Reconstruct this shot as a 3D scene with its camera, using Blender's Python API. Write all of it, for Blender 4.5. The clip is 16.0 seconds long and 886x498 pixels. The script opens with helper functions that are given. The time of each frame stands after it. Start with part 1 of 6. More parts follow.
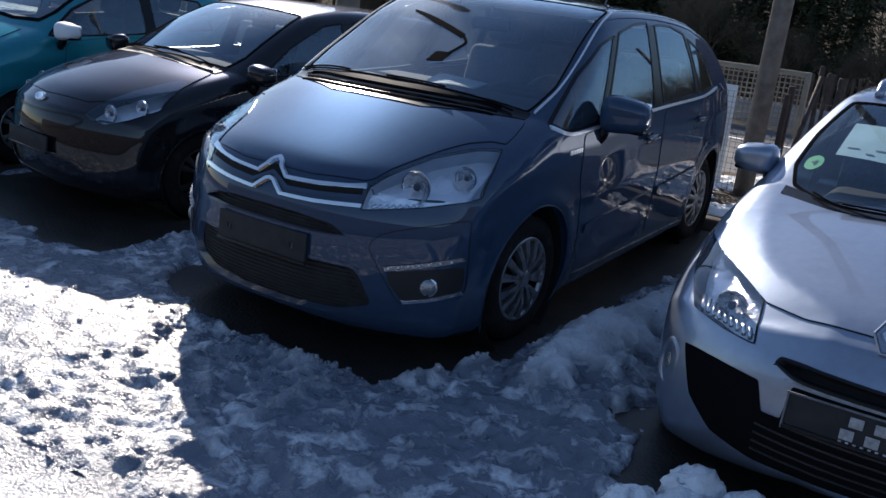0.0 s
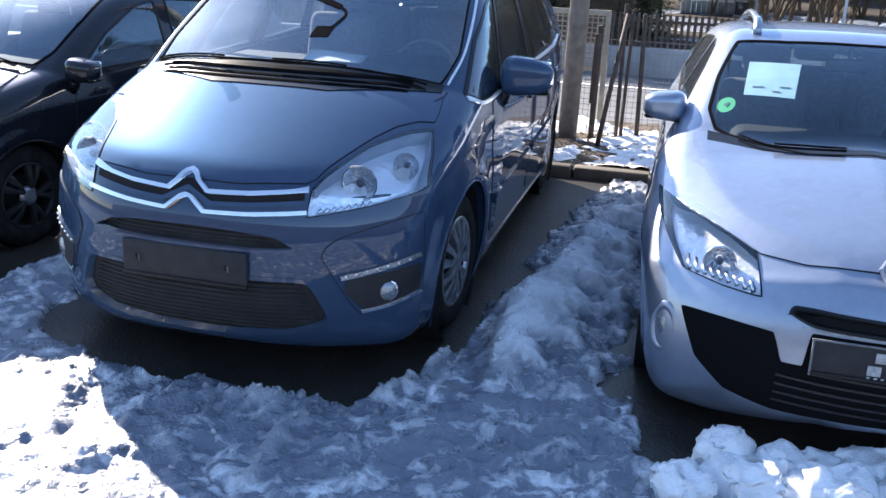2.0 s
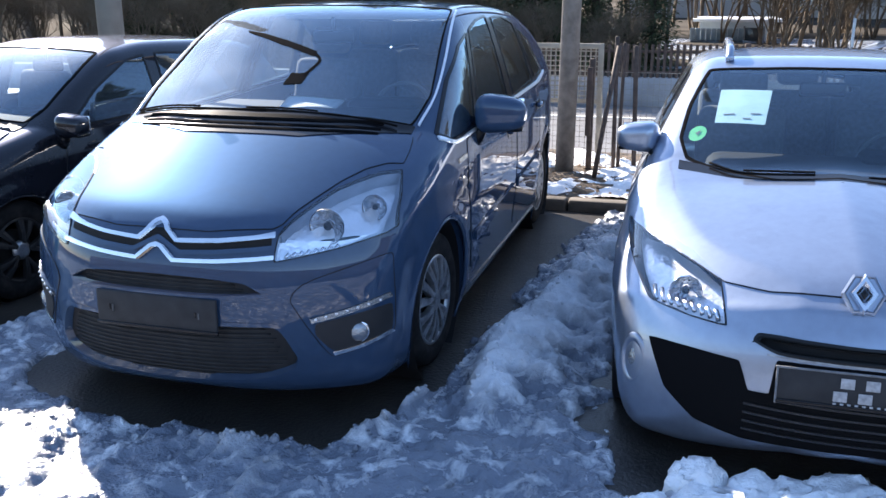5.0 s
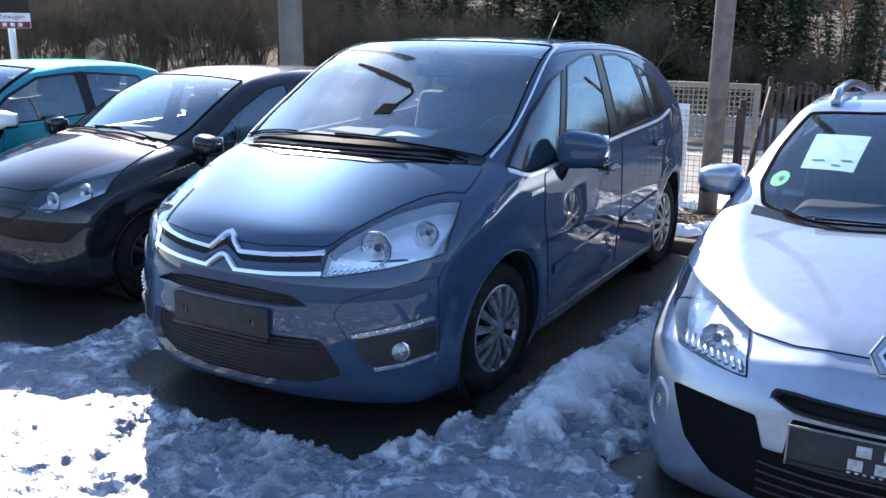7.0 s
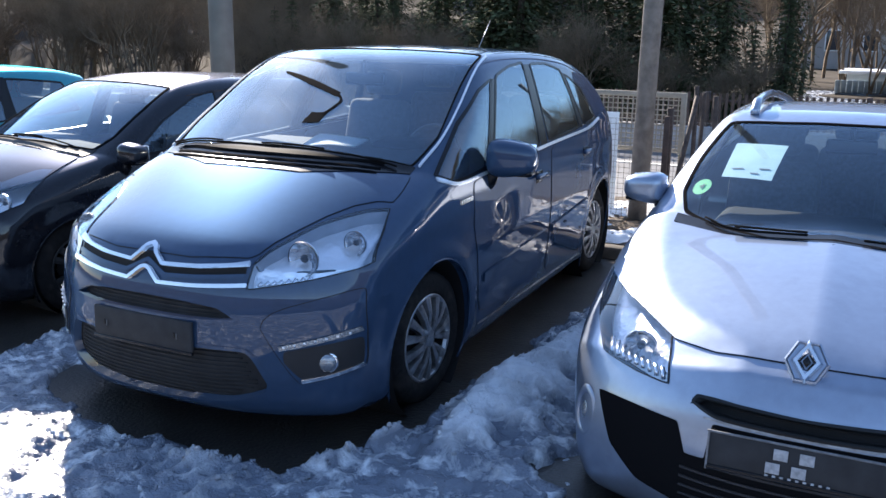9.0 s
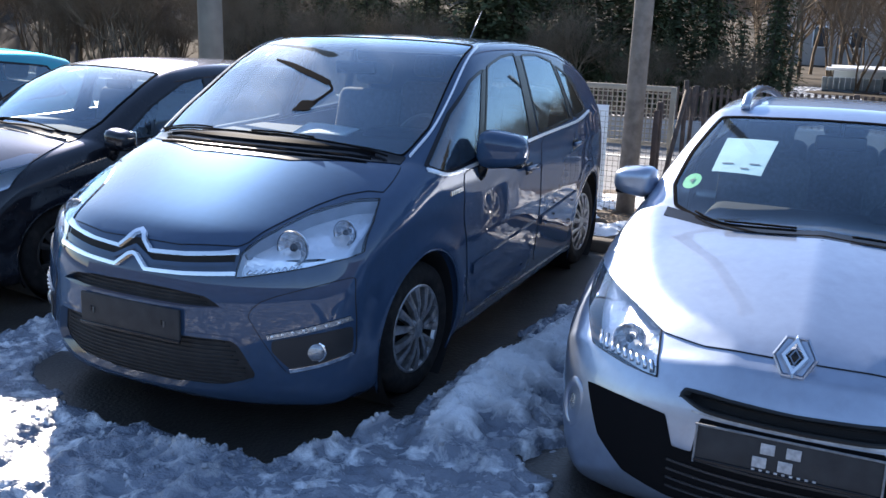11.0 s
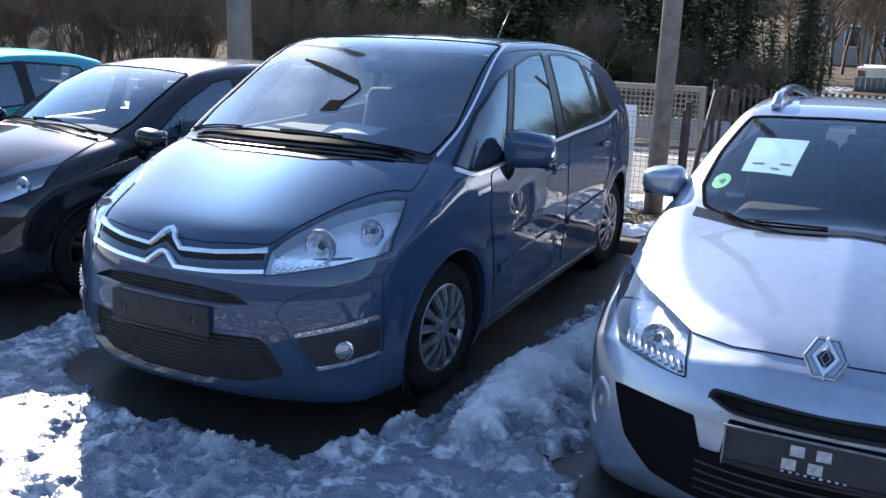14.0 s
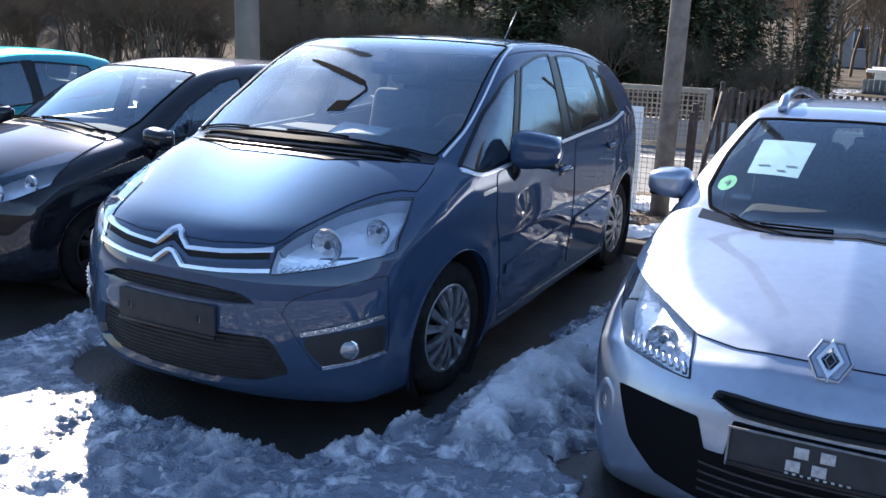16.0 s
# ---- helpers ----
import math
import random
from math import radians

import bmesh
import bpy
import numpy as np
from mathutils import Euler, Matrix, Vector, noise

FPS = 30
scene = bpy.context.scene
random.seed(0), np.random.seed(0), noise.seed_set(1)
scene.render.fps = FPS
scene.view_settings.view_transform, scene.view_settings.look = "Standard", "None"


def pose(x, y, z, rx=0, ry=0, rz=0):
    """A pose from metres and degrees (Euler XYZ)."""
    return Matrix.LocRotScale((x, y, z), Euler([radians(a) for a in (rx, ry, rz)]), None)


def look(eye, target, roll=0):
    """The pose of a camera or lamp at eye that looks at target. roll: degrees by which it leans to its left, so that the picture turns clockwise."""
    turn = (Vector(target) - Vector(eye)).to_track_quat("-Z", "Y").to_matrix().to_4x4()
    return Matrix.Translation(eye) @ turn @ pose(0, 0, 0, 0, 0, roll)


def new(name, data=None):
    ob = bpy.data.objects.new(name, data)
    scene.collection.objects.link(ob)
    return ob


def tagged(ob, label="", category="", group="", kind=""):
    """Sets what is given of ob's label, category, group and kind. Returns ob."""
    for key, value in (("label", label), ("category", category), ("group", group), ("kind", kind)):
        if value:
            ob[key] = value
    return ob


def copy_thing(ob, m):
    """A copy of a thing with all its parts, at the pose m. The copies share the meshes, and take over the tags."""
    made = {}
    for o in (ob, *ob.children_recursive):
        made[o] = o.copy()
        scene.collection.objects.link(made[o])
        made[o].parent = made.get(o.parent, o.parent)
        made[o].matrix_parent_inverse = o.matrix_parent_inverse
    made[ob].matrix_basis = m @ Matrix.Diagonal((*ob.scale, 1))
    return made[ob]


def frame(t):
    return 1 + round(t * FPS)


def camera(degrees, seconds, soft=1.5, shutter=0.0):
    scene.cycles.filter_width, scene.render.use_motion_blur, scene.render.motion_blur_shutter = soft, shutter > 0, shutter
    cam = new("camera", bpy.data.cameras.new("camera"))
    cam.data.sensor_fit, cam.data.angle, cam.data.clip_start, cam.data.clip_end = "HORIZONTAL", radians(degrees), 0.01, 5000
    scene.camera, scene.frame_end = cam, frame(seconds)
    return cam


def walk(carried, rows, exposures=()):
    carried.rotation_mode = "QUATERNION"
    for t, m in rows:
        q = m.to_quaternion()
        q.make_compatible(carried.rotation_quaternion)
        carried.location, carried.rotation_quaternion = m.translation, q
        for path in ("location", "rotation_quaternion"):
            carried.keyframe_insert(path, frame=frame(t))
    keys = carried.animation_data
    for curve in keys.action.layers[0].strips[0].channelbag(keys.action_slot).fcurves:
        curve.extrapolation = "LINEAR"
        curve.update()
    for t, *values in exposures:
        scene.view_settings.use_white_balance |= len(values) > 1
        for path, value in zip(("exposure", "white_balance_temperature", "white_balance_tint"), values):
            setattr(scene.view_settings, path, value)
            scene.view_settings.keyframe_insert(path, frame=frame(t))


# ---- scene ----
cam = camera(53.0, 16.0)
PATH = [
    (0, (2.685, -2.869, 1.706), (1.683, -1.239, 1.122), 6.0),
    (0.5, (2.384, -3.02, 1.698), (1.54, -1.291, 1.152), 4.7),
    (1, (2.099, -2.943, 1.701), (1.451, -1.133, 1.15), 5.2),
    (1.5, (1.858, -2.851, 1.714), (1.278, -1.034, 1.112), 2.8),
    (2, (1.759, -2.913, 1.711), (1.287, -1.079, 1.067), 2.5),
    (2.5, (1.647, -2.952, 1.731), (1.337, -1.079, 1.102), 3.2),
    (3, (1.648, -2.936, 1.741), (1.377, -1.052, 1.129), 3.0),
    (3.2, (1.641, -2.915, 1.74), (1.377, -1.029, 1.132), 3.2),
    (5.3, (2.096, -2.869, 1.726), (1.498, -1.042, 1.173), 0.8),
    (5.5, (2.176, -2.922, 1.723), (1.525, -1.102, 1.209), 2.3),
    (6, (2.353, -2.934, 1.737), (1.537, -1.173, 1.256), 2.5),
    (6.5, (2.534, -2.798, 1.743), (1.584, -1.105, 1.262), 0.8),
    (7, (2.604, -2.712, 1.731), (1.644, -1.028, 1.238), 0.3),
    (7.5, (2.636, -2.68, 1.733), (1.744, -0.96, 1.239), -0.3),
    (8, (2.644, -2.679, 1.739), (1.782, -0.94, 1.256), 0.1),
    (8.5, (2.642, -2.678, 1.739), (1.786, -0.934, 1.262), 0.5),
    (9, (2.638, -2.678, 1.743), (1.798, -0.928, 1.265), 0.8),
    (11.5, (2.619, -2.678, 1.741), (1.811, -0.919, 1.238), 1.8),
    (12, (2.625, -2.679, 1.741), (1.818, -0.921, 1.236), 1.6),
    (12.5, (2.622, -2.678, 1.742), (1.805, -0.923, 1.239), 1.5),
    (13, (2.625, -2.681, 1.74), (1.791, -0.934, 1.241), 1.6),
    (13.5, (2.613, -2.688, 1.738), (1.767, -0.946, 1.241), 3.1),
    (14, (2.619, -2.686, 1.736), (1.757, -0.952, 1.238), 1.6),
    (14.5, (2.627, -2.685, 1.733), (1.759, -0.953, 1.236), 1.3),
    (15, (2.628, -2.688, 1.735), (1.756, -0.959, 1.235), 1.9),
    (15.5, (2.627, -2.687, 1.736), (1.753, -0.959, 1.236), 2.0),
    (16, (2.626, -2.692, 1.737), (1.751, -0.964, 1.24), 1.8),
]
walk(cam, [(t, look(eye, target, roll)) for t, eye, target, roll in PATH],
     [(0.0, 0.55, 6250, 14), (0.4, 1.84, 6350, 14), (3.2, 2.02, 6350, 14), (5.3, 2.07, 6350, 14), (7.3, 2.02, 6350, 14), (8.3, 1.88, 6350, 14), (16.0, 1.84, 6350, 14)])

# ---- light ----
SUN_EL, SUN_AZ = radians(26.5), radians(46)      # azimuth: turned left from +y
world = bpy.data.worlds.new("world")
scene.world = world
world.use_nodes = True
wn = world.node_tree.nodes
sky = wn.new("ShaderNodeTexSky")
sky.sky_type, sky.sun_disc = "NISHITA", False
sky.sun_elevation, sky.sun_rotation = SUN_EL, -SUN_AZ
sky.air_density, sky.dust_density, sky.ozone_density = 1.0, 0.2, 2.0
world.node_tree.links.new(sky.outputs[0], wn["Background"].inputs[0])
wn["Background"].inputs[1].default_value = 0.092
sun_dir = Vector((-math.sin(SUN_AZ) * math.cos(SUN_EL), math.cos(SUN_AZ) * math.cos(SUN_EL), math.sin(SUN_EL)))
sun = new("sun", bpy.data.lights.new("sun", "SUN"))
sun.data.energy, sun.data.angle, sun.data.color = 5.0, radians(0.55), (1.0, 0.9, 0.76)
sun.matrix_world = look(sun_dir * 50, (0, 0, 0))


# ---- materials ----
def mat(name, color, rough=0.5, metal=0.0, coat=0.0, coat_rough=0.03, var=0.0, scale=6.0, bump=0.0, bump_scale=40.0, spec=0.5, dirt=None, dirt_scale=3.0, dirt_amount=0.3):
    """A principled material with two scales of variation, bump and an optional dirt colour."""
    m = bpy.data.materials.new(name)
    m.use_nodes = True
    nt = m.node_tree
    N, L = nt.nodes, nt.links
    b = N["Principled BSDF"]
    b.inputs["Base Color"].default_value = (*color, 1)
    b.inputs["Roughness"].default_value = rough
    b.inputs["Metallic"].default_value = metal
    b.inputs["Specular IOR Level"].default_value = spec
    b.inputs["Coat Weight"].default_value = coat
    b.inputs["Coat Roughness"].default_value = coat_rough
    geo = N.new("ShaderNodeNewGeometry")
    if var or dirt:
        n1 = N.new("ShaderNodeTexNoise")
        n1.inputs["Scale"].default_value, n1.inputs["Detail"].default_value = scale, 8
        L.new(geo.outputs["Position"], n1.inputs["Vector"])
        ramp = N.new("ShaderNodeMapRange")
        ramp.inputs["To Min"].default_value, ramp.inputs["To Max"].default_value = 1 - var, 1 + var
        ramp.inputs["From Min"].default_value, ramp.inputs["From Max"].default_value = 0.3, 0.7
        L.new(n1.outputs["Fac"], ramp.inputs["Value"])
        mul = N.new("ShaderNodeVectorMath")
        mul.operation = "SCALE"
        mul.inputs[0].default_value = color
        L.new(ramp.outputs[0], mul.inputs["Scale"])
        out = mul.outputs[0]
        if dirt:
            n2 = N.new("ShaderNodeTexNoise")
            n2.inputs["Scale"].default_value, n2.inputs["Detail"].default_value, n2.inputs["Roughness"].default_value = dirt_scale, 10, 0.65
            L.new(geo.outputs["Position"], n2.inputs["Vector"])
            mr = N.new("ShaderNodeMapRange")
            mr.inputs["From Min"].default_value, mr.inputs["From Max"].default_value = 0.62 - dirt_amount * 0.4, 0.75
            L.new(n2.outputs["Fac"], mr.inputs["Value"])
            mix = N.new("ShaderNodeMix")
            mix.data_type = "RGBA"
            mix.inputs["B"].default_value = (*dirt, 1)
            for s in mix.inputs:
                if s.type == "RGBA" and s.name == "A":
                    L.new(out, s)
                if s.type == "RGBA" and s.name == "B":
                    s.default_value = (*dirt, 1)
            L.new(mr.outputs[0], mix.inputs[0])
            out = [s for s in mix.outputs if s.type == "RGBA"][0]
        L.new(out, b.inputs["Base Color"])
    if bump:
        n3 = N.new("ShaderNodeTexNoise")
        n3.inputs["Scale"].default_value, n3.inputs["Detail"].default_value = bump_scale, 6
        L.new(geo.outputs["Position"], n3.inputs["Vector"])
        bp = N.new("ShaderNodeBump")
        bp.inputs["Strength"].default_value, bp.inputs["Distance"].default_value = 1.0, bump
        L.new(n3.outputs["Fac"], bp.inputs["Height"])
        L.new(bp.outputs[0], b.inputs["Normal"])
    return m


def glass(name, tint=(0.75, 0.85, 0.85), rough=0.0, trans=0.75, mirror=0.2, film=0.0):
    """A pane: part clear, part mirror, the more so the flatter it is seen; film is a veil of dry road dust."""
    m = bpy.data.materials.new(name)
    m.use_nodes = True
    nt = m.node_tree
    N, L = nt.nodes, nt.links
    N.remove(N["Principled BSDF"])
    tr, gl, mx, lw = N.new("ShaderNodeBsdfTransparent"), N.new("ShaderNodeBsdfGlossy"), N.new("ShaderNodeMixShader"), N.new("ShaderNodeLayerWeight")
    tr.inputs[0].default_value = (*[trans * c for c in tint], 1)
    gl.inputs[0].default_value, gl.inputs["Roughness"].default_value = (0.68, 0.85, 1.0, 1), rough
    lw.inputs[0].default_value = 0.5
    pw, mr = N.new("ShaderNodeMath"), N.new("ShaderNodeMapRange")
    pw.operation, pw.inputs[1].default_value = "POWER", 4.0
    mr.inputs["To Min"].default_value = mirror
    L.new(lw.outputs["Facing"], pw.inputs[0])
    L.new(pw.outputs[0], mr.inputs["Value"])
    L.new(mr.outputs[0], mx.inputs[0])
    L.new(tr.outputs[0], mx.inputs[1])
    L.new(gl.outputs[0], mx.inputs[2])
    out = mx.outputs[0]
    if film:
        du, m2, nz, fr, geo = N.new("ShaderNodeBsdfGlossy"), N.new("ShaderNodeMixShader"), N.new("ShaderNodeTexNoise"), N.new("ShaderNodeMapRange"), N.new("ShaderNodeNewGeometry")
        du.inputs[0].default_value, du.inputs["Roughness"].default_value = (0.66, 0.76, 0.92, 1), 0.5
        nz.inputs["Scale"].default_value, nz.inputs["Detail"].default_value = 2.5, 8
        fr.inputs["To Min"].default_value, fr.inputs["To Max"].default_value = film * 0.5, film * 1.5
        fr.inputs["From Min"].default_value, fr.inputs["From Max"].default_value = 0.3, 0.7
        L.new(geo.outputs["Position"], nz.inputs["Vector"])
        L.new(nz.outputs["Fac"], fr.inputs["Value"])
        L.new(fr.outputs[0], m2.inputs[0])
        ts, m3 = N.new("ShaderNodeBsdfTranslucent"), N.new("ShaderNodeMixShader")
        ts.inputs[0].default_value, m3.inputs[0].default_value = (0.75, 0.78, 0.82, 1), 0.6
        L.new(du.outputs[0], m3.inputs[1])
        L.new(ts.outputs[0], m3.inputs[2])
        L.new(out, m2.inputs[1])
        L.new(m3.outputs[0], m2.inputs[2])
        out = m2.outputs[0]
    L.new(out, N["Material Output"].inputs[0])
    return m


def paint(name, color, metal, rough, spec=0.3):
    """Lacquered car paint with a thin film of road dust."""
    m = mat(name, color, rough, metal, 1.0, 0.02, 0.04, 25.0, spec=spec, dirt=tuple(0.85 * c + 0.006 for c in color), dirt_scale=7.0, dirt_amount=0.25)
    b = m.node_tree.nodes["Principled BSDF"]
    b.inputs["IOR"].default_value = 1.05
    top = max(color)
    b.inputs["Specular Tint"].default_value = (*[0.25 + 0.75 * c / top for c in color], 1)
    return m


M_BLUE = paint("blue_grey_paint", (0.034, 0.063, 0.118), 0.17, 0.45, 0.2)
M_SILVER = paint("silver_paint", (0.33, 0.38, 0.47), 0.8, 0.34)
M_BLACK = paint("black_paint", (0.012, 0.013, 0.018), 0.3, 0.3)
M_TEAL = paint("teal_paint", (0.02, 0.24, 0.3), 0.4, 0.35)
M_DARK = mat("black_plastic", (0.016, 0.016, 0.018), 0.55, var=0.2, bump=0.0004, bump_scale=300)
M_GLOSSBLACK = mat("gloss_black", (0.008, 0.008, 0.01), 0.22, spec=0.3)
# For panel joints, and for recessed parts with their shade put into the colour.
M_GAP_SHADE = mat("gap_and_shade_black", (0.004, 0.004, 0.005), 0.8)
M_CHROME = mat("chrome", (0.78, 0.8, 0.83), 0.12, 1.0, var=0.04, scale=30)
M_ALLOY = mat("silver_wheel_lacquer", (0.4, 0.42, 0.45), 0.35, 0.8, var=0.15, scale=20, dirt=(0.08, 0.075, 0.07), dirt_scale=14, dirt_amount=0.5)
M_TYRE = mat("tyre_rubber", (0.012, 0.012, 0.013), 0.9, spec=0.15, var=0.3, scale=30, bump=0.001, bump_scale=120, dirt=(0.035, 0.032, 0.03), dirt_scale=10, dirt_amount=0.3)
M_WS = glass("windscreen_glass", (0.8, 0.92, 0.98), trans=0.97, mirror=0.15, film=0.03)
M_WS_DIM = glass("tinted_windscreen", (0.8, 0.95, 0.97), trans=0.9, mirror=0.1, film=0.02)
M_GLASS = glass("side_glass", (0.72, 0.82, 0.84), trans=0.75, mirror=0.17, film=0.025)
M_LENS = glass("lamp_lens", (0.97, 0.98, 1.0), trans=1.0, mirror=0.09)
M_REFL = mat("lamp_reflector", (0.88, 0.91, 0.95), 0.15, 0.55, bump=0.006, bump_scale=34)
M_CABIN = mat("cabin_grey", (0.09, 0.094, 0.1), 0.6, var=0.2, bump=0.0005, bump_scale=400)
M_SEAT = mat("seat_cloth", (0.07, 0.073, 0.085), 0.9, var=0.25, scale=50, bump=0.0015, bump_scale=500)
M_PAPER = mat("paper", (0.8, 0.84, 0.86), 0.7, var=0.04)
M_SNOW = mat("old_snow", (0.86, 0.88, 0.91), 0.6, var=0.1, scale=3.0, bump=0.009, bump_scale=75, dirt=(0.22, 0.22, 0.23), dirt_scale=2.3, dirt_amount=0.5)


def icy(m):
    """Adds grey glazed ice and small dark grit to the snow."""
    N, L = m.node_tree.nodes, m.node_tree.links
    b = N["Principled BSDF"]
    src = b.inputs["Base Color"].links[0].from_socket
    geo = N.new("ShaderNodeNewGeometry")
    n1, n2 = N.new("ShaderNodeTexNoise"), N.new("ShaderNodeTexNoise")
    n1.inputs["Scale"].default_value, n1.inputs["Detail"].default_value, n1.inputs["Distortion"].default_value, n1.inputs["Roughness"].default_value = 8.0, 10, 0.5, 0.64
    n2.inputs["Scale"].default_value, n2.inputs["Detail"].default_value = 70, 3
    r1, r2 = N.new("ShaderNodeMapRange"), N.new("ShaderNodeMapRange")
    r1.inputs["From Min"].default_value, r1.inputs["From Max"].default_value = 0.36, 0.5
    r1.inputs["To Max"].default_value = 0.75
    r2.inputs["From Min"].default_value, r2.inputs["From Max"].default_value = 0.66, 0.72
    r2.inputs["To Max"].default_value = 0.4
    for n in (n1, n2):
        L.new(geo.outputs["Position"], n.inputs["Vector"])
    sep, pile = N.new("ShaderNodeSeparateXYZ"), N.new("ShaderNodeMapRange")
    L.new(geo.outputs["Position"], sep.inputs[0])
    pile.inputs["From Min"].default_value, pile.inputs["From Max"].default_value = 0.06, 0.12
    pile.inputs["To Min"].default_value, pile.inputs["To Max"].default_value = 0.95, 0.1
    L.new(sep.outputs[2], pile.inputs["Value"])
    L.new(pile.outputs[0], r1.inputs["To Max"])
    for n, r, colour in ((n1, r1, (0.16, 0.185, 0.235, 1)), (n2, r2, (0.14, 0.13, 0.12, 1))):
        L.new(n.outputs["Fac"], r.inputs["Value"])
        mix = N.new("ShaderNodeMix")
        mix.data_type = "RGBA"
        L.new(r.outputs[0], mix.inputs[0])
        L.new(src, mix.inputs[6])
        mix.inputs[7].default_value = colour
        src = mix.outputs[2]
    L.new(src, b.inputs["Base Color"])
    rr = N.new("ShaderNodeMapRange")
    rr.inputs["To Min"].default_value, rr.inputs["To Max"].default_value = 0.65, 0.22
    L.new(r1.outputs[0], rr.inputs["Value"])
    L.new(rr.outputs[0], b.inputs["Roughness"])


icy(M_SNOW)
M_FRESH = mat("clean_snow", (0.93, 0.94, 0.95), 0.6, var=0.06, scale=9, bump=0.006, bump_scale=90)
M_EARTH = mat("winter_earth", (0.05, 0.042, 0.034), 0.95, var=0.4, scale=0.6, spec=0.1)
M_ASPHALT = mat("wet_asphalt", (0.03, 0.027, 0.024), 0.4, var=0.35, scale=5, bump=0.005, bump_scale=60, dirt=(0.06, 0.05, 0.04), dirt_scale=1.6, dirt_amount=0.4)


# ---- mesh helpers ----
def mesh_object(name, bm, material, parent=None, label="", smooth=True):
    me = bpy.data.meshes.new(name)
    bm.to_mesh(me)
    bm.free()
    return mesh_data_object(name, me, material, parent, label, smooth)


def mesh_data_object(name, me, material, parent=None, label="", smooth=True):
    me.materials.append(material)
    if smooth:
        me.polygons.foreach_set("use_smooth", [True] * len(me.polygons))
    ob = new(name, me)
    ob.parent = parent
    if label:
        tagged(ob, label)
    return ob


part = mesh_object


def empty(name, m=None, **tags):
    ob = new(name)
    if m is not None:
        ob.matrix_world = m
    return tagged(ob, **tags)


def rbox(bm, cx, cy, cz, sx, sy, sz, r=0.02, seg=2, m=None):
    """A rounded box added to bm."""
    t = bmesh.new()
    bmesh.ops.create_cube(t, size=1)
    for v in t.verts:
        v.co = Vector((v.co.x * sx, v.co.y * sy, v.co.z * sz))
    if r > 0:
        bmesh.ops.bevel(t, geom=t.edges[:], offset=min(r, 0.49 * min(sx, sy, sz)), segments=seg, affect="EDGES", profile=0.5)
    mm = Matrix.Translation((cx, cy, cz))
    t.transform(mm @ m if m is not None else mm)
    me = bpy.data.meshes.new("t")
    t.to_mesh(me)
    bm.from_mesh(me)
    t.free()
    bpy.data.meshes.remove(me)
    return bm


def box(cx, cy, cz, sx, sy, sz, r=0.02, seg=2, m=None):
    return rbox(bmesh.new(), cx, cy, cz, sx, sy, sz, r, seg, m)


def lathe(profile, steps=48, axis="x", close=False):
    """Turns a profile of (along, radius) about an axis."""
    bm = bmesh.new()
    rings = []
    for k in range(steps):
        a = 2 * math.pi * k / steps
        c, s = math.cos(a), math.sin(a)
        ring = []
        for u, r in profile:
            ring.append(bm.verts.new({"x": (u, r * c, r * s), "z": (r * c, r * s, u), "y": (r * c, u, r * s)}[axis]))
        rings.append(ring)
    n = len(profile)
    for k in range(steps):
        a, b = rings[k], rings[(k + 1) % steps]
        for i in range(n if close else n - 1):
            j = (i + 1) % n
            bm.faces.new((a[i], a[j], b[j], b[i]))
    bmesh.ops.recalc_face_normals(bm, faces=bm.faces[:])
    return bm


def tube(points, radius, sides=8, taper=None):
    """A tube along points; radius may shrink to taper at the end."""
    bm = bmesh.new()
    pts = [Vector(p) for p in points]
    rings = []
    for i, p in enumerate(pts):
        d = (pts[min(i + 1, len(pts) - 1)] - pts[max(i - 1, 0)]).normalized()
        a = d.orthogonal().normalized() if i == 0 else (a - d * a.dot(d)).normalized()
        b = d.cross(a)
        r = radius if taper is None else radius + (taper - radius) * i / (len(pts) - 1)
        rings.append([bm.verts.new(p + r * (math.cos(t) * a + math.sin(t) * b)) for t in [2 * math.pi * k / sides for k in range(sides)]])
    for u, v in zip(rings, rings[1:]):
        for k in range(sides):
            bm.faces.new((u[k], u[(k + 1) % sides], v[(k + 1) % sides], v[k]))
    bm.faces.new(rings[0][::-1])
    bm.faces.new(rings[-1])
    return bm


def spline(pts, n=12):
    """Catmull-Rom through 2D or 3D points."""
    P = np.array(pts, float)
    Q = np.vstack([2 * P[0] - P[1], P, 2 * P[-1] - P[-2]])
    out = []
    for i in range(len(P) - 1):
        a, b, c, d = Q[i:i + 4]
        for t in np.arange(n) / n:
            out.append(0.5 * (2 * b + (c - a) * t + (2 * a - 5 * b + 4 * c - d) * t * t + (3 * b - a - 3 * c + d) * t ** 3))
    out.append(P[-1])
    return np.array(out)


def inside(poly, pts):
    """Even-odd test of points in a polygon."""
    x, y = pts[:, 0], pts[:, 1]
    hit = np.zeros(len(pts), bool)
    px, py = poly[:, 0], poly[:, 1]
    for i in range(len(poly)):
        j = i - 1
        if py[i] == py[j]:
            continue
        c = (py[i] > y) != (py[j] > y)
        hit ^= c & (x < (px[j] - px[i]) * (y - py[i]) / (py[j] - py[i]) + px[i])
    return hit


def rounded(pts, cut=0.16, times=3):
    """Chaikin corner cutting of a closed outline."""
    P = np.array(pts, float)
    for _ in range(times):
        Q = np.roll(P, -1, 0)
        P = np.stack([P * (1 - cut) + Q * cut, P * cut + Q * (1 - cut)], 1).reshape(-1, P.shape[1])
        cut = 0.25
    return P


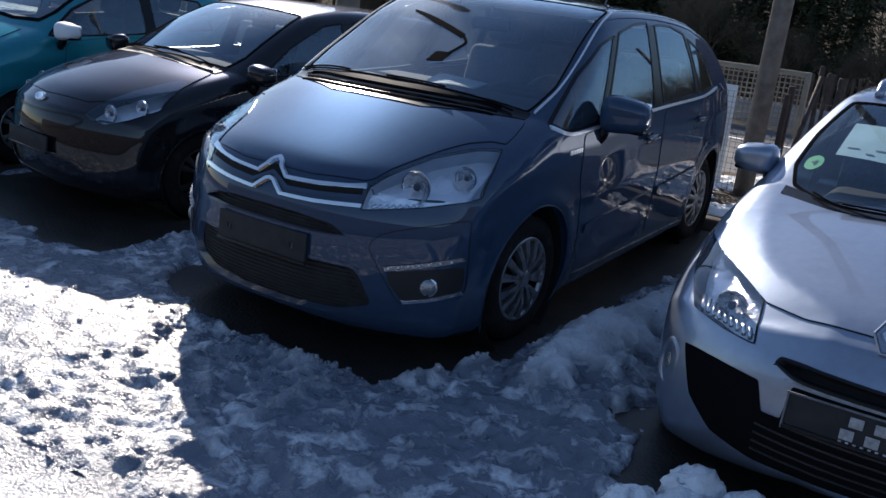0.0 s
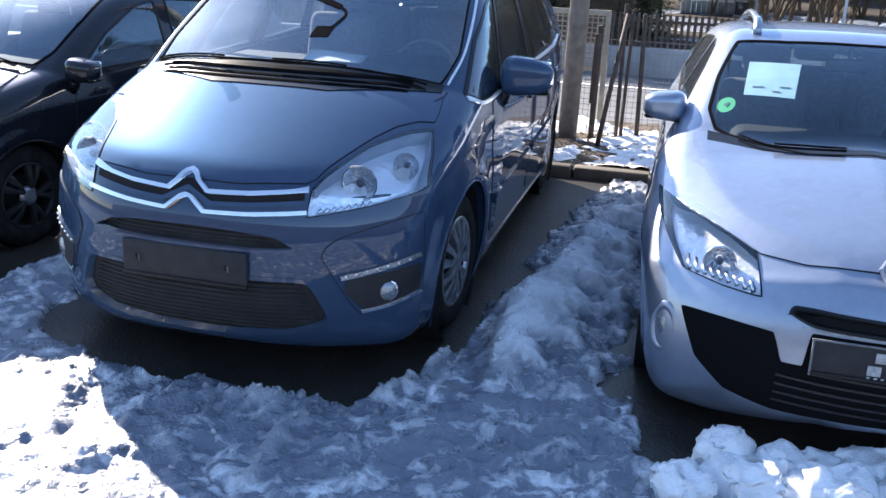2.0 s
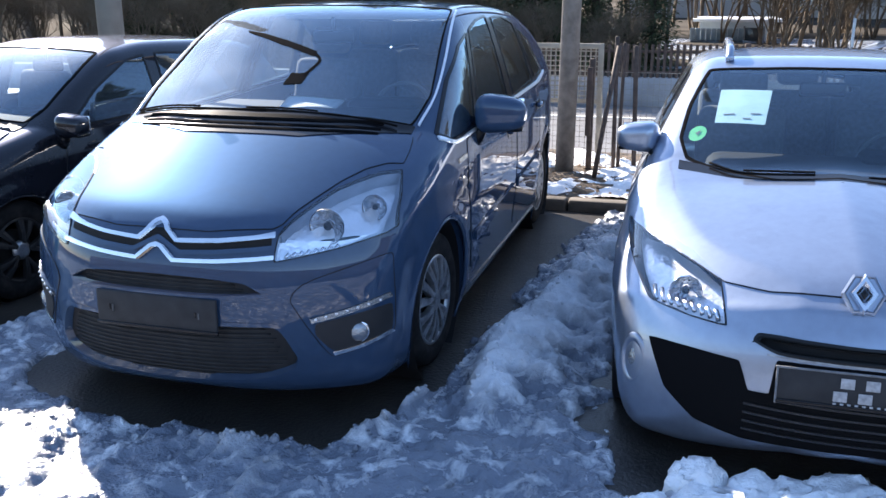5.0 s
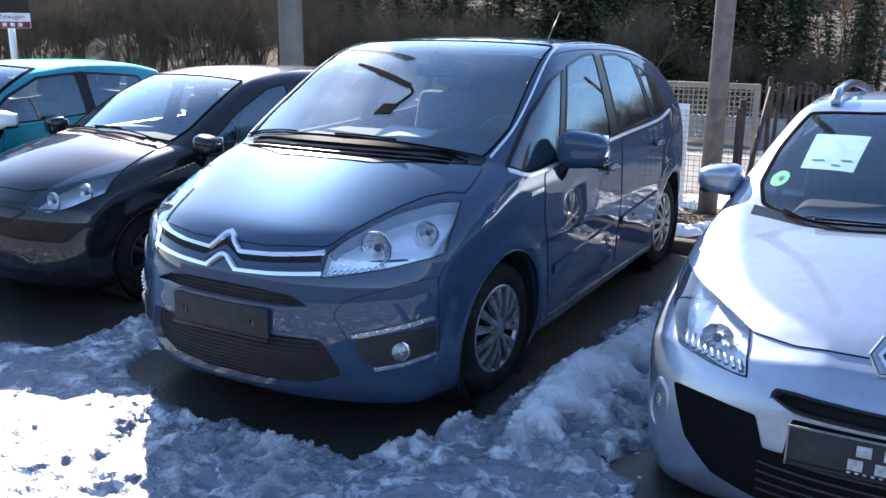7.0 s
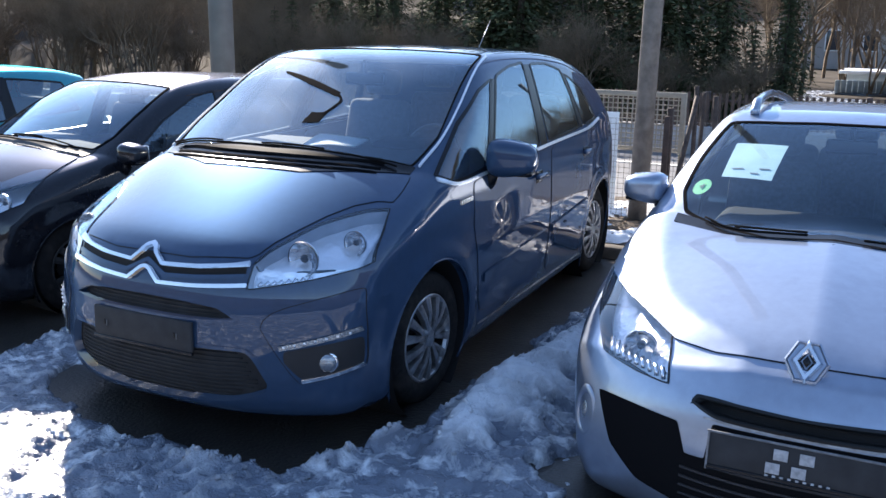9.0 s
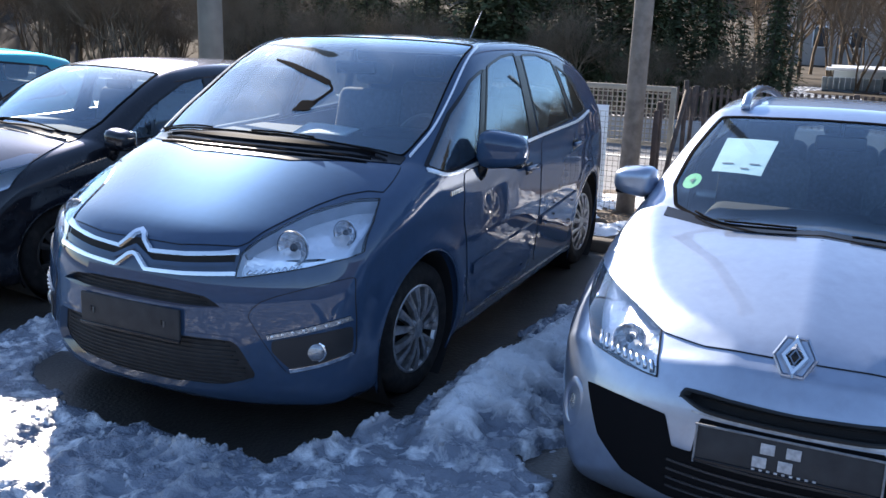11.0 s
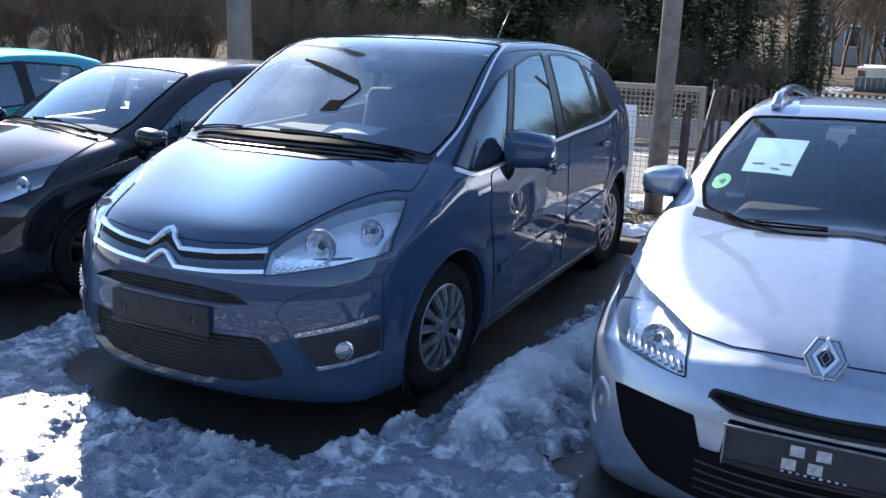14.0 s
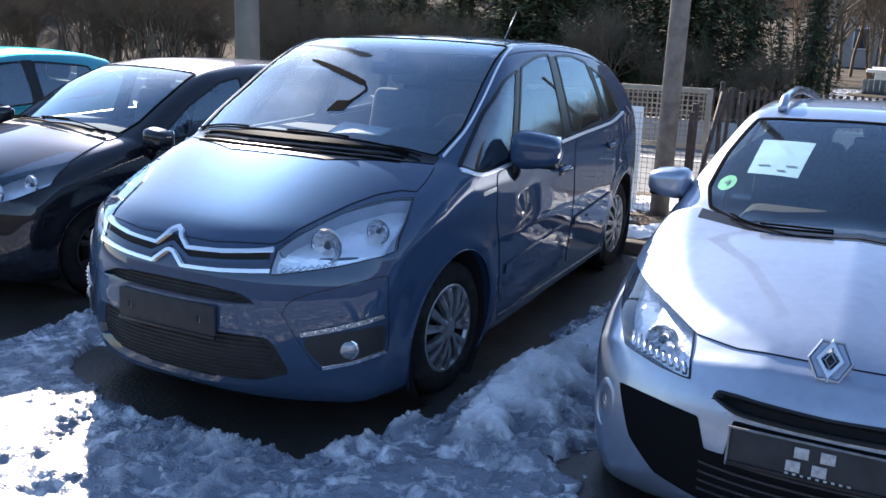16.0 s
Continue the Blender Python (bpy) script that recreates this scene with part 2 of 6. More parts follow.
def inset(P, d):
    """Moves a closed outline inwards by d."""
    area = np.sum(P[:, 0] * np.roll(P[:, 1], -1) - np.roll(P[:, 0], -1) * P[:, 1])
    t = np.roll(P, -1, 0) - np.roll(P, 1, 0)
    t /= np.linalg.norm(t, axis=1)[:, None] + 1e-9
    n = np.stack([-t[:, 1], t[:, 0]], 1) * (1 if area > 0 else -1)
    return P + d * n


def resample(P, h):
    """Splits the edges of a closed outline down to length h, and drops doubles."""
    out = []
    for a, b in zip(P, np.roll(P, -1, 0)):
        n = max(1, int(np.ceil(np.linalg.norm(b - a) / h)))
        out += [a + (b - a) * k / n for k in range(n)]
    out = np.array(out)
    keep = np.linalg.norm(out - np.roll(out, 1, 0), axis=1) > 0.0015
    return out[keep]


def fill(outer, holes, h):
    """Triangulates an outline with holes on a grid of step h."""
    from mathutils.geometry import delaunay_2d_cdt
    loops = [resample(outer, h)] + [resample(q, h) for q in holes]
    V, E = [], []
    for q in loops:
        k = len(V)
        V += [Vector(p) for p in q]
        E += [(k + i, k + (i + 1) % len(q)) for i in range(len(q))]
    lo, hi = outer.min(0), outer.max(0)
    gx, gy = np.meshgrid(np.arange(lo[0] + h / 2, hi[0], h), np.arange(lo[1] + h / 2, hi[1], h))
    G = np.stack([gx.ravel(), gy.ravel()], 1)

    def inner(P, d):
        ok = inside(inset(loops[0], d), P) if d else inside(loops[0], P)
        for q in loops[1:]:
            ok &= ~inside(inset(q, -d) if d else q, P)
        return ok
    V += [Vector(p) for p in G[inner(G, 0.3 * h)]] if len(G) else []
    vs, es, fs, *_ = delaunay_2d_cdt(V, E, [], 0, 1e-5)
    vs = np.array([tuple(v) for v in vs])
    cen = np.array([vs[list(f)].mean(0) for f in fs])
    ok = inner(cen, 0)
    return vs, [tuple(f) for f, k in zip(fs, ok) if k]


# ---- car shells ----
class Shape:
    """A car's outer form: a side silhouette, bowed in plan, cut by its leaning sides."""

    def __init__(self, outline, half, plan, bow, waist, belt, lean, crown=0.05, soft=0.09, wheels=(), arch=0.35, power=2.3, ridge=0.0, crease=None):
        self.half, self.plan, self.bow, self.waist, self.belt, self.lean = half, np.array(plan), np.array(bow), np.array(waist), np.array(belt), lean
        self.crown, self.soft, self.wheels, self.arch, self.power = crown, soft, wheels, arch, power
        self.ridge, self.crease = ridge, None if crease is None else np.array(crease)
        P = np.vstack([spline(run, 8)[:-1] for run in outline])
        self.length = P[:, 0].max()
        self.y0, self.z0, self.step = -0.7, -0.2, 0.015
        ny, nz = int((self.length + 1.4) / self.step), int(2.6 / self.step)
        Y, Z = np.meshgrid(self.y0 + self.step * np.arange(ny), self.z0 + self.step * np.arange(nz), indexing="ij")
        pts = np.stack([Y.ravel(), Z.ravel()], 1)
        d = np.full(len(pts), 9.0)
        for a, b in zip(P, np.roll(P, -1, 0)):
            e = b - a
            t = np.clip(((pts - a) @ e) / max(e @ e, 1e-12), 0, 1)
            d = np.minimum(d, np.hypot(*(pts - a - t[:, None] * e).T))
        d[inside(P, pts)] *= -1
        self.grid = d.reshape(ny, nz)

    def at(self, y, z):
        u = np.clip((y - self.y0) / self.step, 0, self.grid.shape[0] - 1.001)
        v = np.clip((z - self.z0) / self.step, 0, self.grid.shape[1] - 1.001)
        i, j = u.astype(int), v.astype(int)
        u, v, g = u - i, v - j, self.grid
        return (g[i, j] * (1 - u) + g[i + 1, j] * u) * (1 - v) + (g[i, j + 1] * (1 - u) + g[i + 1, j + 1] * u) * v

    def width(self, y, z):
        belt = np.interp(y, self.belt[:, 0], self.belt[:, 1])
        w = self.half * np.interp(y, self.plan[:, 0], self.plan[:, 1])
        w = w * np.interp(np.minimum(z, belt) / belt, self.waist[:, 0], self.waist[:, 1])
        over = np.maximum(z - belt, 0)
        w = w - self.lean * over - 0.12 * over ** 2
        for c in self.wheels:
            r = np.hypot(y - c[0], z - c[1])
            w = w + 0.009 * np.exp(-((r - self.arch - 0.02) / 0.05) ** 2)
        return w

    def f(self, p):
        x, y, z = np.abs(p[:, 0]), p[:, 1], p[:, 2]
        q = x / self.half
        yy = y - np.interp(y, self.bow[:, 0], self.bow[:, 1]) * q ** self.power
        drop = self.crown * q ** 2
        if self.ridge:
            fade = np.clip((1.3 - y) / 0.3, 0, 1)
            d = np.maximum(np.interp(y, self.crease[:, 0], self.crease[:, 1]) - x, 0)
            out = np.maximum(x - np.interp(y, self.crease[:, 0], self.crease[:, 1]), 0)
            drop = drop + fade * (self.ridge * 0.3 * (1 - np.exp(-x / 0.3)) + 0.012 * (1 - np.exp(-d / 0.1)) + 0.1 * out)
        a = self.at(yy, z + drop)
        b = (x - self.width(y, z)) * 0.95
        k = self.soft
        h = np.clip(0.5 + 0.5 * (a - b) / k, 0, 1)
        return a * h + b * (1 - h) + k * h * (1 - h)

    def fcut(self, p):
        v = self.f(p)
        for c in self.wheels:
            w = self.arch - np.hypot(p[:, 1] - c[0], p[:, 2] - c[1])
            w = np.minimum(w, np.abs(p[:, 0]) - 0.5)
            v = np.maximum(v, w)
        return v

    def normal(self, p, f=None, e=0.004):
        f = f or self.f
        n = np.stack([f(p + d) - f(p - d) for d in np.eye(3) * e], 1)
        return n / (np.linalg.norm(n, axis=1)[:, None] + 1e-9)

    def cast(self, start, way, far=4.0):
        """First place where rays meet the form, and whether they do."""
        way = np.broadcast_to(np.asarray(way, float), start.shape)
        way = way / np.linalg.norm(way, axis=1)[:, None]
        t = np.zeros(len(start))
        for _ in range(120):
            t = np.minimum(t + 0.55 * np.maximum(self.f(start + t[:, None] * way), -0.02), far)
        return start + t[:, None] * way, t < far - 0.01


def snap(shape, P, cuts, reach):
    """Draws mesh points close to an opening's outline onto it, so that the opening gets a clean edge."""
    for axis, (u, v), Q, ok in cuts:
        sel = np.where(ok(P))[0]
        A = np.stack([np.abs(P[sel, u]) if u == 0 else P[sel, u], P[sel, v]], 1)
        best, near = np.full(len(A), 9.0), A.copy()
        for a, b in zip(Q, np.roll(Q, -1, 0)):
            e = b - a
            t = np.clip(((A - a) @ e) / max(e @ e, 1e-12), 0, 1)
            q = a + t[:, None] * e
            d = np.hypot(*(A - q).T)
            m = d < best
            best[m], near[m] = d[m], q[m]
        m = best < reach
        k = sel[m]
        sign = np.where(P[k, u] < 0, -1, 1) if u == 0 else 1
        P[k, u], P[k, v] = near[m][:, 0] * sign, near[m][:, 1]
        e = np.zeros(3)
        e[axis] = 0.004
        for _ in range(5):
            f = shape.f(P[k])
            g = (shape.f(P[k] + e) - shape.f(P[k] - e)) / 0.008
            g = np.where(np.abs(g) < 0.15, np.copysign(0.15, g), g)
            P[k, axis] -= np.clip(f / g, -0.01, 0.01)
    return P


def shell(shape, step, drop, cuts=()):
    """The painted skin as a mesh (surface nets on the form); drop says which faces to leave out."""
    L = shape.length
    xs, ys, zs = np.arange(-1.06, 1.07, step), np.arange(-0.12, L + 0.14, step), np.arange(0.08, 1.86, step)
    X, Y, Z = np.meshgrid(xs, ys, zs, indexing="ij")
    V = shape.fcut(np.stack([X.ravel(), Y.ravel(), Z.ravel()], 1)).reshape(X.shape)
    s = V < 0
    c = [s[i:s.shape[0] - 1 + i, j:s.shape[1] - 1 + j, k:s.shape[2] - 1 + k] for i in (0, 1) for j in (0, 1) for k in (0, 1)]
    n = sum(a.astype(int) for a in c)
    cell = (n > 0) & (n < 8)
    idx = -np.ones(cell.shape, int)
    idx[cell] = np.arange(cell.sum())
    I = np.argwhere(cell)
    P = np.stack([xs[I[:, 0]], ys[I[:, 1]], zs[I[:, 2]]], 1) + step / 2
    for _ in range(6):
        v = shape.fcut(P)
        nn = shape.normal(P, shape.fcut)
        P = P - np.clip(v, -step / 2, step / 2)[:, None] * nn
    F = []
    for ax in range(3):
        a = np.take(s, range(s.shape[ax] - 1), ax)
        b = np.take(s, range(1, s.shape[ax]), ax)
        E = np.argwhere(a != b)
        u, w = (ax + 1) % 3, (ax + 2) % 3
        ok = (E[:, u] > 0) & (E[:, w] > 0) & (E[:, u] < s.shape[u] - 1) & (E[:, w] < s.shape[w] - 1)
        E = E[ok]
        up = a[tuple(E.T)]
        q = []
        for du, dw in ((-1, -1), (0, -1), (0, 0), (-1, 0)):
            G = E.copy()
            G[:, u] += du
            G[:, w] += dw
            q.append(idx[tuple(G.T)])
        q = np.stack(q, 1)
        q[~up] = q[~up][:, ::-1]
        F.append(q)
    F = np.vstack(F)
    P = snap(shape, P, cuts, step * 0.62)
    cen = P[F].mean(1)
    F = F[~drop(cen, shape.normal(cen))]
    used = np.unique(F)
    remap = -np.ones(len(P), int)
    remap[used] = np.arange(len(used))
    P, F = P[used], remap[F]
    me = bpy.data.meshes.new("body")
    me.from_pydata(P.tolist(), [], F.tolist())
    me.polygons.foreach_set("use_smooth", [True] * len(me.polygons))
    me.normals_split_custom_set_from_vertices(shape.normal(P, None, 0.02).tolist())
    return me


VIEWS = {  # start plane and way for outlines drawn in a view: (u, v) -> start, way
    "side": (lambda p: np.stack([np.full(len(p), 1.6), p[:, 0], p[:, 1]], 1), (-1, 0, 0)),
    "front": (lambda p: np.stack([p[:, 0], np.full(len(p), -1.0), p[:, 1]], 1), (0, 1, 0)),
    "rear": (lambda p: np.stack([p[:, 0], np.full(len(p), 6.0), p[:, 1]], 1), (0, -1, 0)),
    "top": (lambda p: np.stack([p[:, 0], p[:, 1], np.full(len(p), 2.6)], 1), (0, 0, -1)),
    # a lamp at the left front corner, seen from 40 degrees off the nose
    "corner": (lambda p: np.stack([1.4 * 0.643 + p[:, 0] * 0.766, -1.4 * 0.766 + p[:, 0] * 0.643, p[:, 1]], 1), (-0.643, 0.766, 0)),
    # the screen, seen square on
    "screen": (lambda p: np.stack([p[:, 0], -0.6 + p[:, 1] * 0.55, 2.0 + p[:, 1] * 0.83], 1), (0, 0.83, -0.55)),
}


def skin(shape, view, outline, holes=(), lift=0.003, deep=0.012, h=0.03, side=1, grow=0.0):
    """A panel that follows the form inside an outline drawn in a view: outer face and turned-in edge."""
    outer = inset(resample(np.asarray(outline, float), 0.02), -grow) if grow else np.asarray(outline, float)
    vs, fs = fill(outer, [np.asarray(q, float) for q in holes], h)
    start, way = VIEWS[view]
    P, ok = shape.cast(start(vs), way, 6.0)
    N = shape.normal(P)
    O = P + lift * N
    fs = [f for f in fs if ok[list(f)].all()]
    edges = {}
    for f in fs:
        for a, b in zip(f, f[1:] + f[:1]):
            edges[(a, b)] = 1
    rim = [e for e in edges if (e[1], e[0]) not in edges]
    T = np.array([f[:3] for f in fs])
    flip = np.sum(np.cross(O[T[:, 1]] - O[T[:, 0]], O[T[:, 2]] - O[T[:, 0]]) * N[T[:, 0]]) < 0
    ids = sorted({i for e in rim for i in e})
    low = {i: len(O) + k for k, i in enumerate(ids)}
    Q = np.vstack([O, O[ids] - deep * N[ids]]) if ids else O
    quads = [(i, low[i], low[j], j) for i, j in rim]
    F = [tuple(f) for f in fs] + quads
    if flip:
        F = [f[::-1] for f in F]
    if side < 0:
        Q = Q * np.array((-1, 1, 1))
        F = [f[::-1] for f in F]
    me = bpy.data.meshes.new("skin")
    me.from_pydata(Q.tolist(), [], F)
    me.polygons.foreach_set("use_smooth", [True] * len(me.polygons))
    W = shape.normal(P, None, 0.02)
    W = np.vstack([W, W[ids]]) if ids else W
    me.normals_split_custom_set_from_vertices((W * np.array((side, 1, 1))).tolist())
    return me


def onto(shape, view, pts, lift=0.004, side=1):
    """Points drawn in a view, laid on the form."""
    start, way = VIEWS[view]
    P, _ = shape.cast(start(np.asarray(pts, float)), way, 6.0)
    P = P + lift * shape.normal(P)
    return P * np.array((side, 1, 1))


def wheel(parent, name, x, y, z, radius, rim, out, spokes, turn=0.0, face=None):
    """Tyre, rim and spokes; out is +1 for a left wheel."""
    w, t = 0.205, radius - rim
    hub = part(name, lathe([(0.0, 0.001), (0.012, 0.03), (0.0, 0.055), (-0.02, 0.06)], 24), M_ALLOY, parent)
    hub.matrix_local = pose(x, y, z, 0, 0, turn) @ Matrix.Diagonal((out, 1, 1, 1))
    prof = [(-w, rim + 0.005), (-w - 0.005, rim + t * 0.5), (-w + 0.02, radius - 0.006), (-w + 0.04, radius), (-0.035, radius), (-0.012, radius - 0.008), (0.008, rim + t * 0.55), (0.004, rim + t * 0.2), (-0.006, rim + 0.002), (-0.02, rim - 0.004)]
    part("tyre", lathe(prof, 56), M_TYRE, hub)
    part("rim", lathe([(-0.006, rim + 0.002), (0.0, rim - 0.004), (-0.006, rim - 0.014), (-0.022, rim - 0.02)], 56), face or M_ALLOY, hub)
    # Barrel and disc are near-black: the shade behind the spokes is in their colour.
    part("rim_barrel", lathe([(-0.02, rim - 0.019), (-w * 0.6, rim - 0.028), (-w, rim - 0.03)], 56), M_GAP_SHADE, hub)
    part("brake_disc", lathe([(-0.07, 0.03), (-0.07, rim * 0.62), (-0.09, rim * 0.62), (-0.1, 0.03)], 32), M_GAP_SHADE, hub)
    for k in range(spokes):
        a = 2 * math.pi * (k // 2) / (spokes / 2) + (0.21 if k % 2 else -0.21)
        bm = bmesh.new()
        c, s = math.cos(a), math.sin(a)
        b0 = a * 0 + (2 * math.pi * (k // 2) / (spokes / 2))
        ax, ay = 0.045 * math.cos(b0), 0.045 * math.sin(b0)
        r = rim - 0.012
        for (px, py, ww, x1, x2) in ((ax, ay, 0.011, 0.006, -0.02), (r * 0.55 * c + ax * 0.3, r * 0.55 * s + ay * 0.3, 0.014, 0.012, -0.02), (r * c, r * s, 0.022, -0.004, -0.03)):
            nx, ny = -s * ww, c * ww
            for q in ((x1, px + nx, py + ny), (x1 + 0.004, px, py), (x1, px - nx, py - ny), (x2, px - nx, py - ny), (x2, px + nx, py + ny)):
                bm.verts.new(q)
        bm.verts.ensure_lookup_table()
        for g in (0, 5):
            for i in range(5):
                j = (i + 1) % 5
                bm.faces.new([bm.verts[m] for m in (g + i, g + j, g + 5 + j, g + 5 + i)])
        bm.faces.new([bm.verts[m] for m in range(5)])
        bm.faces.new([bm.verts[m] for m in range(14, 9, -1)])
        bmesh.ops.recalc_face_normals(bm, faces=bm.faces[:])
        part("spoke", bm, face or M_ALLOY, hub, smooth=False)
    return hub


def panel(car, shape, name, view, pts, material, sides=(1,), lift=0.004, cut=0.1, h=0.035, label="", gap=0.003, holes=(), times=2):
    """A body panel with its dark gap round it."""
    made = None
    for sd in sides:
        P = resample(rounded(pts, cut, times), 0.03)
        made = mesh_data_object(name, skin(shape, view, inset(P, gap), holes, lift, 0.01, h, sd), material, car, label, False)
        mesh_data_object("gap_seal", skin(shape, view, resample(P, 0.015), [inset(P, 0.008)], lift * 0.5, 0.004, 0.02, sd), M_GAP_SHADE, made, "", False)
    return made


def window(car, shape, name, view, pts, material, sides=(1,), border=0.022, cut=0.12, h=0.05, times=3, trim=None):
    """A pane with its black border."""
    for sd in sides:
        P = resample(rounded(pts, cut, times), 0.025)
        g = mesh_data_object(name, skin(shape, view, inset(P, 0.006), (), 0.001, 0.004, h, sd), material, car, "", False)
        g.visible_shadow = False
        mesh_data_object("rubber_border", skin(shape, view, resample(P, 0.012), [inset(resample(P, 0.012), border)], 0.005, 0.014, 0.015, sd), trim or M_GLOSSBLACK, g, "", False)


# ---- the four cars' forms (metres from the nose, and up) ----
BLUE = Shape([
    [(0.2, 0.15), (0.02, 0.19), (-0.045, 0.33), (-0.055, 0.52), (-0.035, 0.7), (0.025, 0.84)],
    [(0.025, 0.84), (0.13, 0.9), (0.4, 1.0), (0.65, 1.087), (0.8, 1.134)],
    [(0.8, 1.134), (1.2, 1.345), (1.55, 1.53), (1.8, 1.615), (2.2, 1.648), (2.8, 1.638), (3.3, 1.588), (3.7, 1.49), (3.95, 1.385)],
    [(3.95, 1.385), (4.2, 1.22), (4.36, 1.05), (4.45, 0.8), (4.47, 0.5), (4.4, 0.25), (4.3, 0.2)],
    [(4.3, 0.2), (0.2, 0.15)]],
    0.915, [(-0.1, 0.9), (0.3, 0.93), (0.8, 0.975), (1.5, 1.0), (3.2, 1.0), (3.8, 0.965), (4.2, 0.91), (4.5, 0.82)],
    [(-0.1, 0.5), (0.3, 0.46), (0.7, 0.34), (1.0, 0.3), (2.0, 0.12), (2.6, 0), (3.5, -0.12), (4.0, -0.4), (4.47, -0.65)],
    [(0.1, 0.93), (0.25, 0.965), (0.45, 0.985), (0.65, 1.0), (0.85, 0.995), (1.0, 0.975)],
    [(0, 0.98), (0.9, 1.03), (2.4, 1.08), (3.2, 1.1), (4.4, 1.15)], 0.31, 0.05, 0.09, ((0.915, 0.315), (3.648, 0.315)), 0.392, 2.8)
SILVER = Shape([
    [(0.22, 0.17), (0.07, 0.2), (0.01, 0.3), (0.0, 0.45), (0.03, 0.6), (0.1, 0.72)],
    [(0.1, 0.72), (0.3, 0.82), (0.7, 0.93), (1.12, 1.0)],
    [(1.12, 1.0), (1.5, 1.2), (1.9, 1.358), (2.15, 1.39), (2.6, 1.394), (3.2, 1.35), (4.0, 1.25), (4.25, 1.18)],
    [(4.25, 1.18), (4.45, 1.0), (4.53, 0.7), (4.55, 0.45), (4.45, 0.25)],
    [(4.45, 0.25), (0.22, 0.17)]],
    0.9, [(-0.1, 0.88), (0.3, 0.93), (0.8, 0.98), (1.5, 1.0), (3.2, 1.0), (4.2, 0.94), (4.6, 0.86)],
    [(0, 0.42), (1.0, 0.32), (2.1, 0.12), (2.8, 0), (3.6, -0.05), (4.55, -0.25)],
    [(0.1, 0.92), (0.25, 0.96), (0.45, 0.985), (0.65, 1.0), (0.85, 0.97), (1.0, 0.885)],
    [(0, 0.86), (1.0, 0.95), (2.4, 0.99), (3.4, 1.02), (4.5, 1.05)], 0.47, 0.05, 0.09, ((0.87, 0.315), (3.57, 0.315)), 0.35,
    ridge=0.12, crease=[(0.2, 0.2), (0.29, 0.31), (0.4, 0.44), (0.52, 0.525), (0.72, 0.6), (0.95, 0.647), (1.23, 0.68)])
BLACK = Shape([
    [(0.2, 0.17), (0.05, 0.22), (0.0, 0.4), (0.02, 0.6), (0.06, 0.72)],
    [(0.06, 0.72), (0.25, 0.84), (0.6, 0.95), (0.95, 1.02)],
    [(0.95, 1.02), (1.4, 1.25), (1.75, 1.39), (2.0, 1.435), (2.4, 1.455), (3.2, 1.42), (3.65, 1.34)],
    [(3.65, 1.34), (3.9, 1.0), (4.03, 0.7), (4.04, 0.4), (3.95, 0.25)],
    [(3.95, 0.25), (0.2, 0.17)]],
    0.86, [(-0.1, 0.88), (0.3, 0.93), (0.8, 0.98), (1.4, 1.0), (2.9, 1.0), (3.7, 0.95), (4.1, 0.88)],
    [(0, 0.4), (0.9, 0.3), (2.0, 0.12), (2.5, 0), (3.2, -0.05), (4.04, -0.25)],
    [(0.1, 0.92), (0.25, 0.96), (0.45, 0.985), (0.65, 1.0), (0.85, 0.985), (1.0, 0.95)],
    [(0, 0.85), (0.9, 0.93), (2.2, 0.98), (3.2, 1.03), (4.0, 1.06)], 0.36, 0.05, 0.09, ((0.82, 0.3), (3.39, 0.3)), 0.335)
TEAL = Shape([
    [(0.2, 0.17), (0.05, 0.22), (0.0, 0.4), (0.02, 0.62), (0.08, 0.76)],
    [(0.08, 0.76), (0.25, 0.88), (0.5, 0.97), (0.75, 1.04)],
    [(0.75, 1.04), (1.1, 1.23), (1.4, 1.35), (1.7, 1.395), (2.0, 1.41), (2.5, 1.39), (2.85, 1.33)],
    [(2.85, 1.33), (3.05, 1.0), (3.18, 0.7), (3.2, 0.4), (3.12, 0.25)],
    [(3.12, 0.25), (0.2, 0.17)]],
    0.82, [(-0.1, 0.88), (0.3, 0.93), (0.8, 0.98), (1.4, 1.0), (2.3, 1.0), (2.9, 0.95), (3.3, 0.88)],
    [(0, 0.38), (0.9, 0.28), (1.7, 0.12), (2.2, 0), (2.6, -0.05), (3.2, -0.25)],
    [(0.1, 0.92), (0.25, 0.96), (0.45, 0.985), (0.65, 1.0), (0.85, 0.985), (1.0, 0.95)],
    [(0, 0.85), (0.9, 0.93), (2.0, 0.97), (3.5, 1.05)], 0.34, 0.05, 0.09, ((0.7, 0.28), (2.75, 0.28)), 0.32)
AT_BLUE, AT_SILVER, AT_BLACK, AT_TEAL = pose(0, 0, 0), pose(2.555, 0.02, 0), pose(-2.56, 0.47, 0, 0, 0, -7.5) @ Matrix.Scale(0.96, 4), pose(-4.38, 0.4, 0)


# ---- cars ----
def mirrored(half):
    """A closed outline across the middle from its right-hand half, which runs from bottom centre to top centre."""
    P = np.array(half, float)
    Q = P[::-1] * np.array((-1, 1))
    return np.vstack([P, Q[np.abs(Q[:, 0]) > 1e-6]])


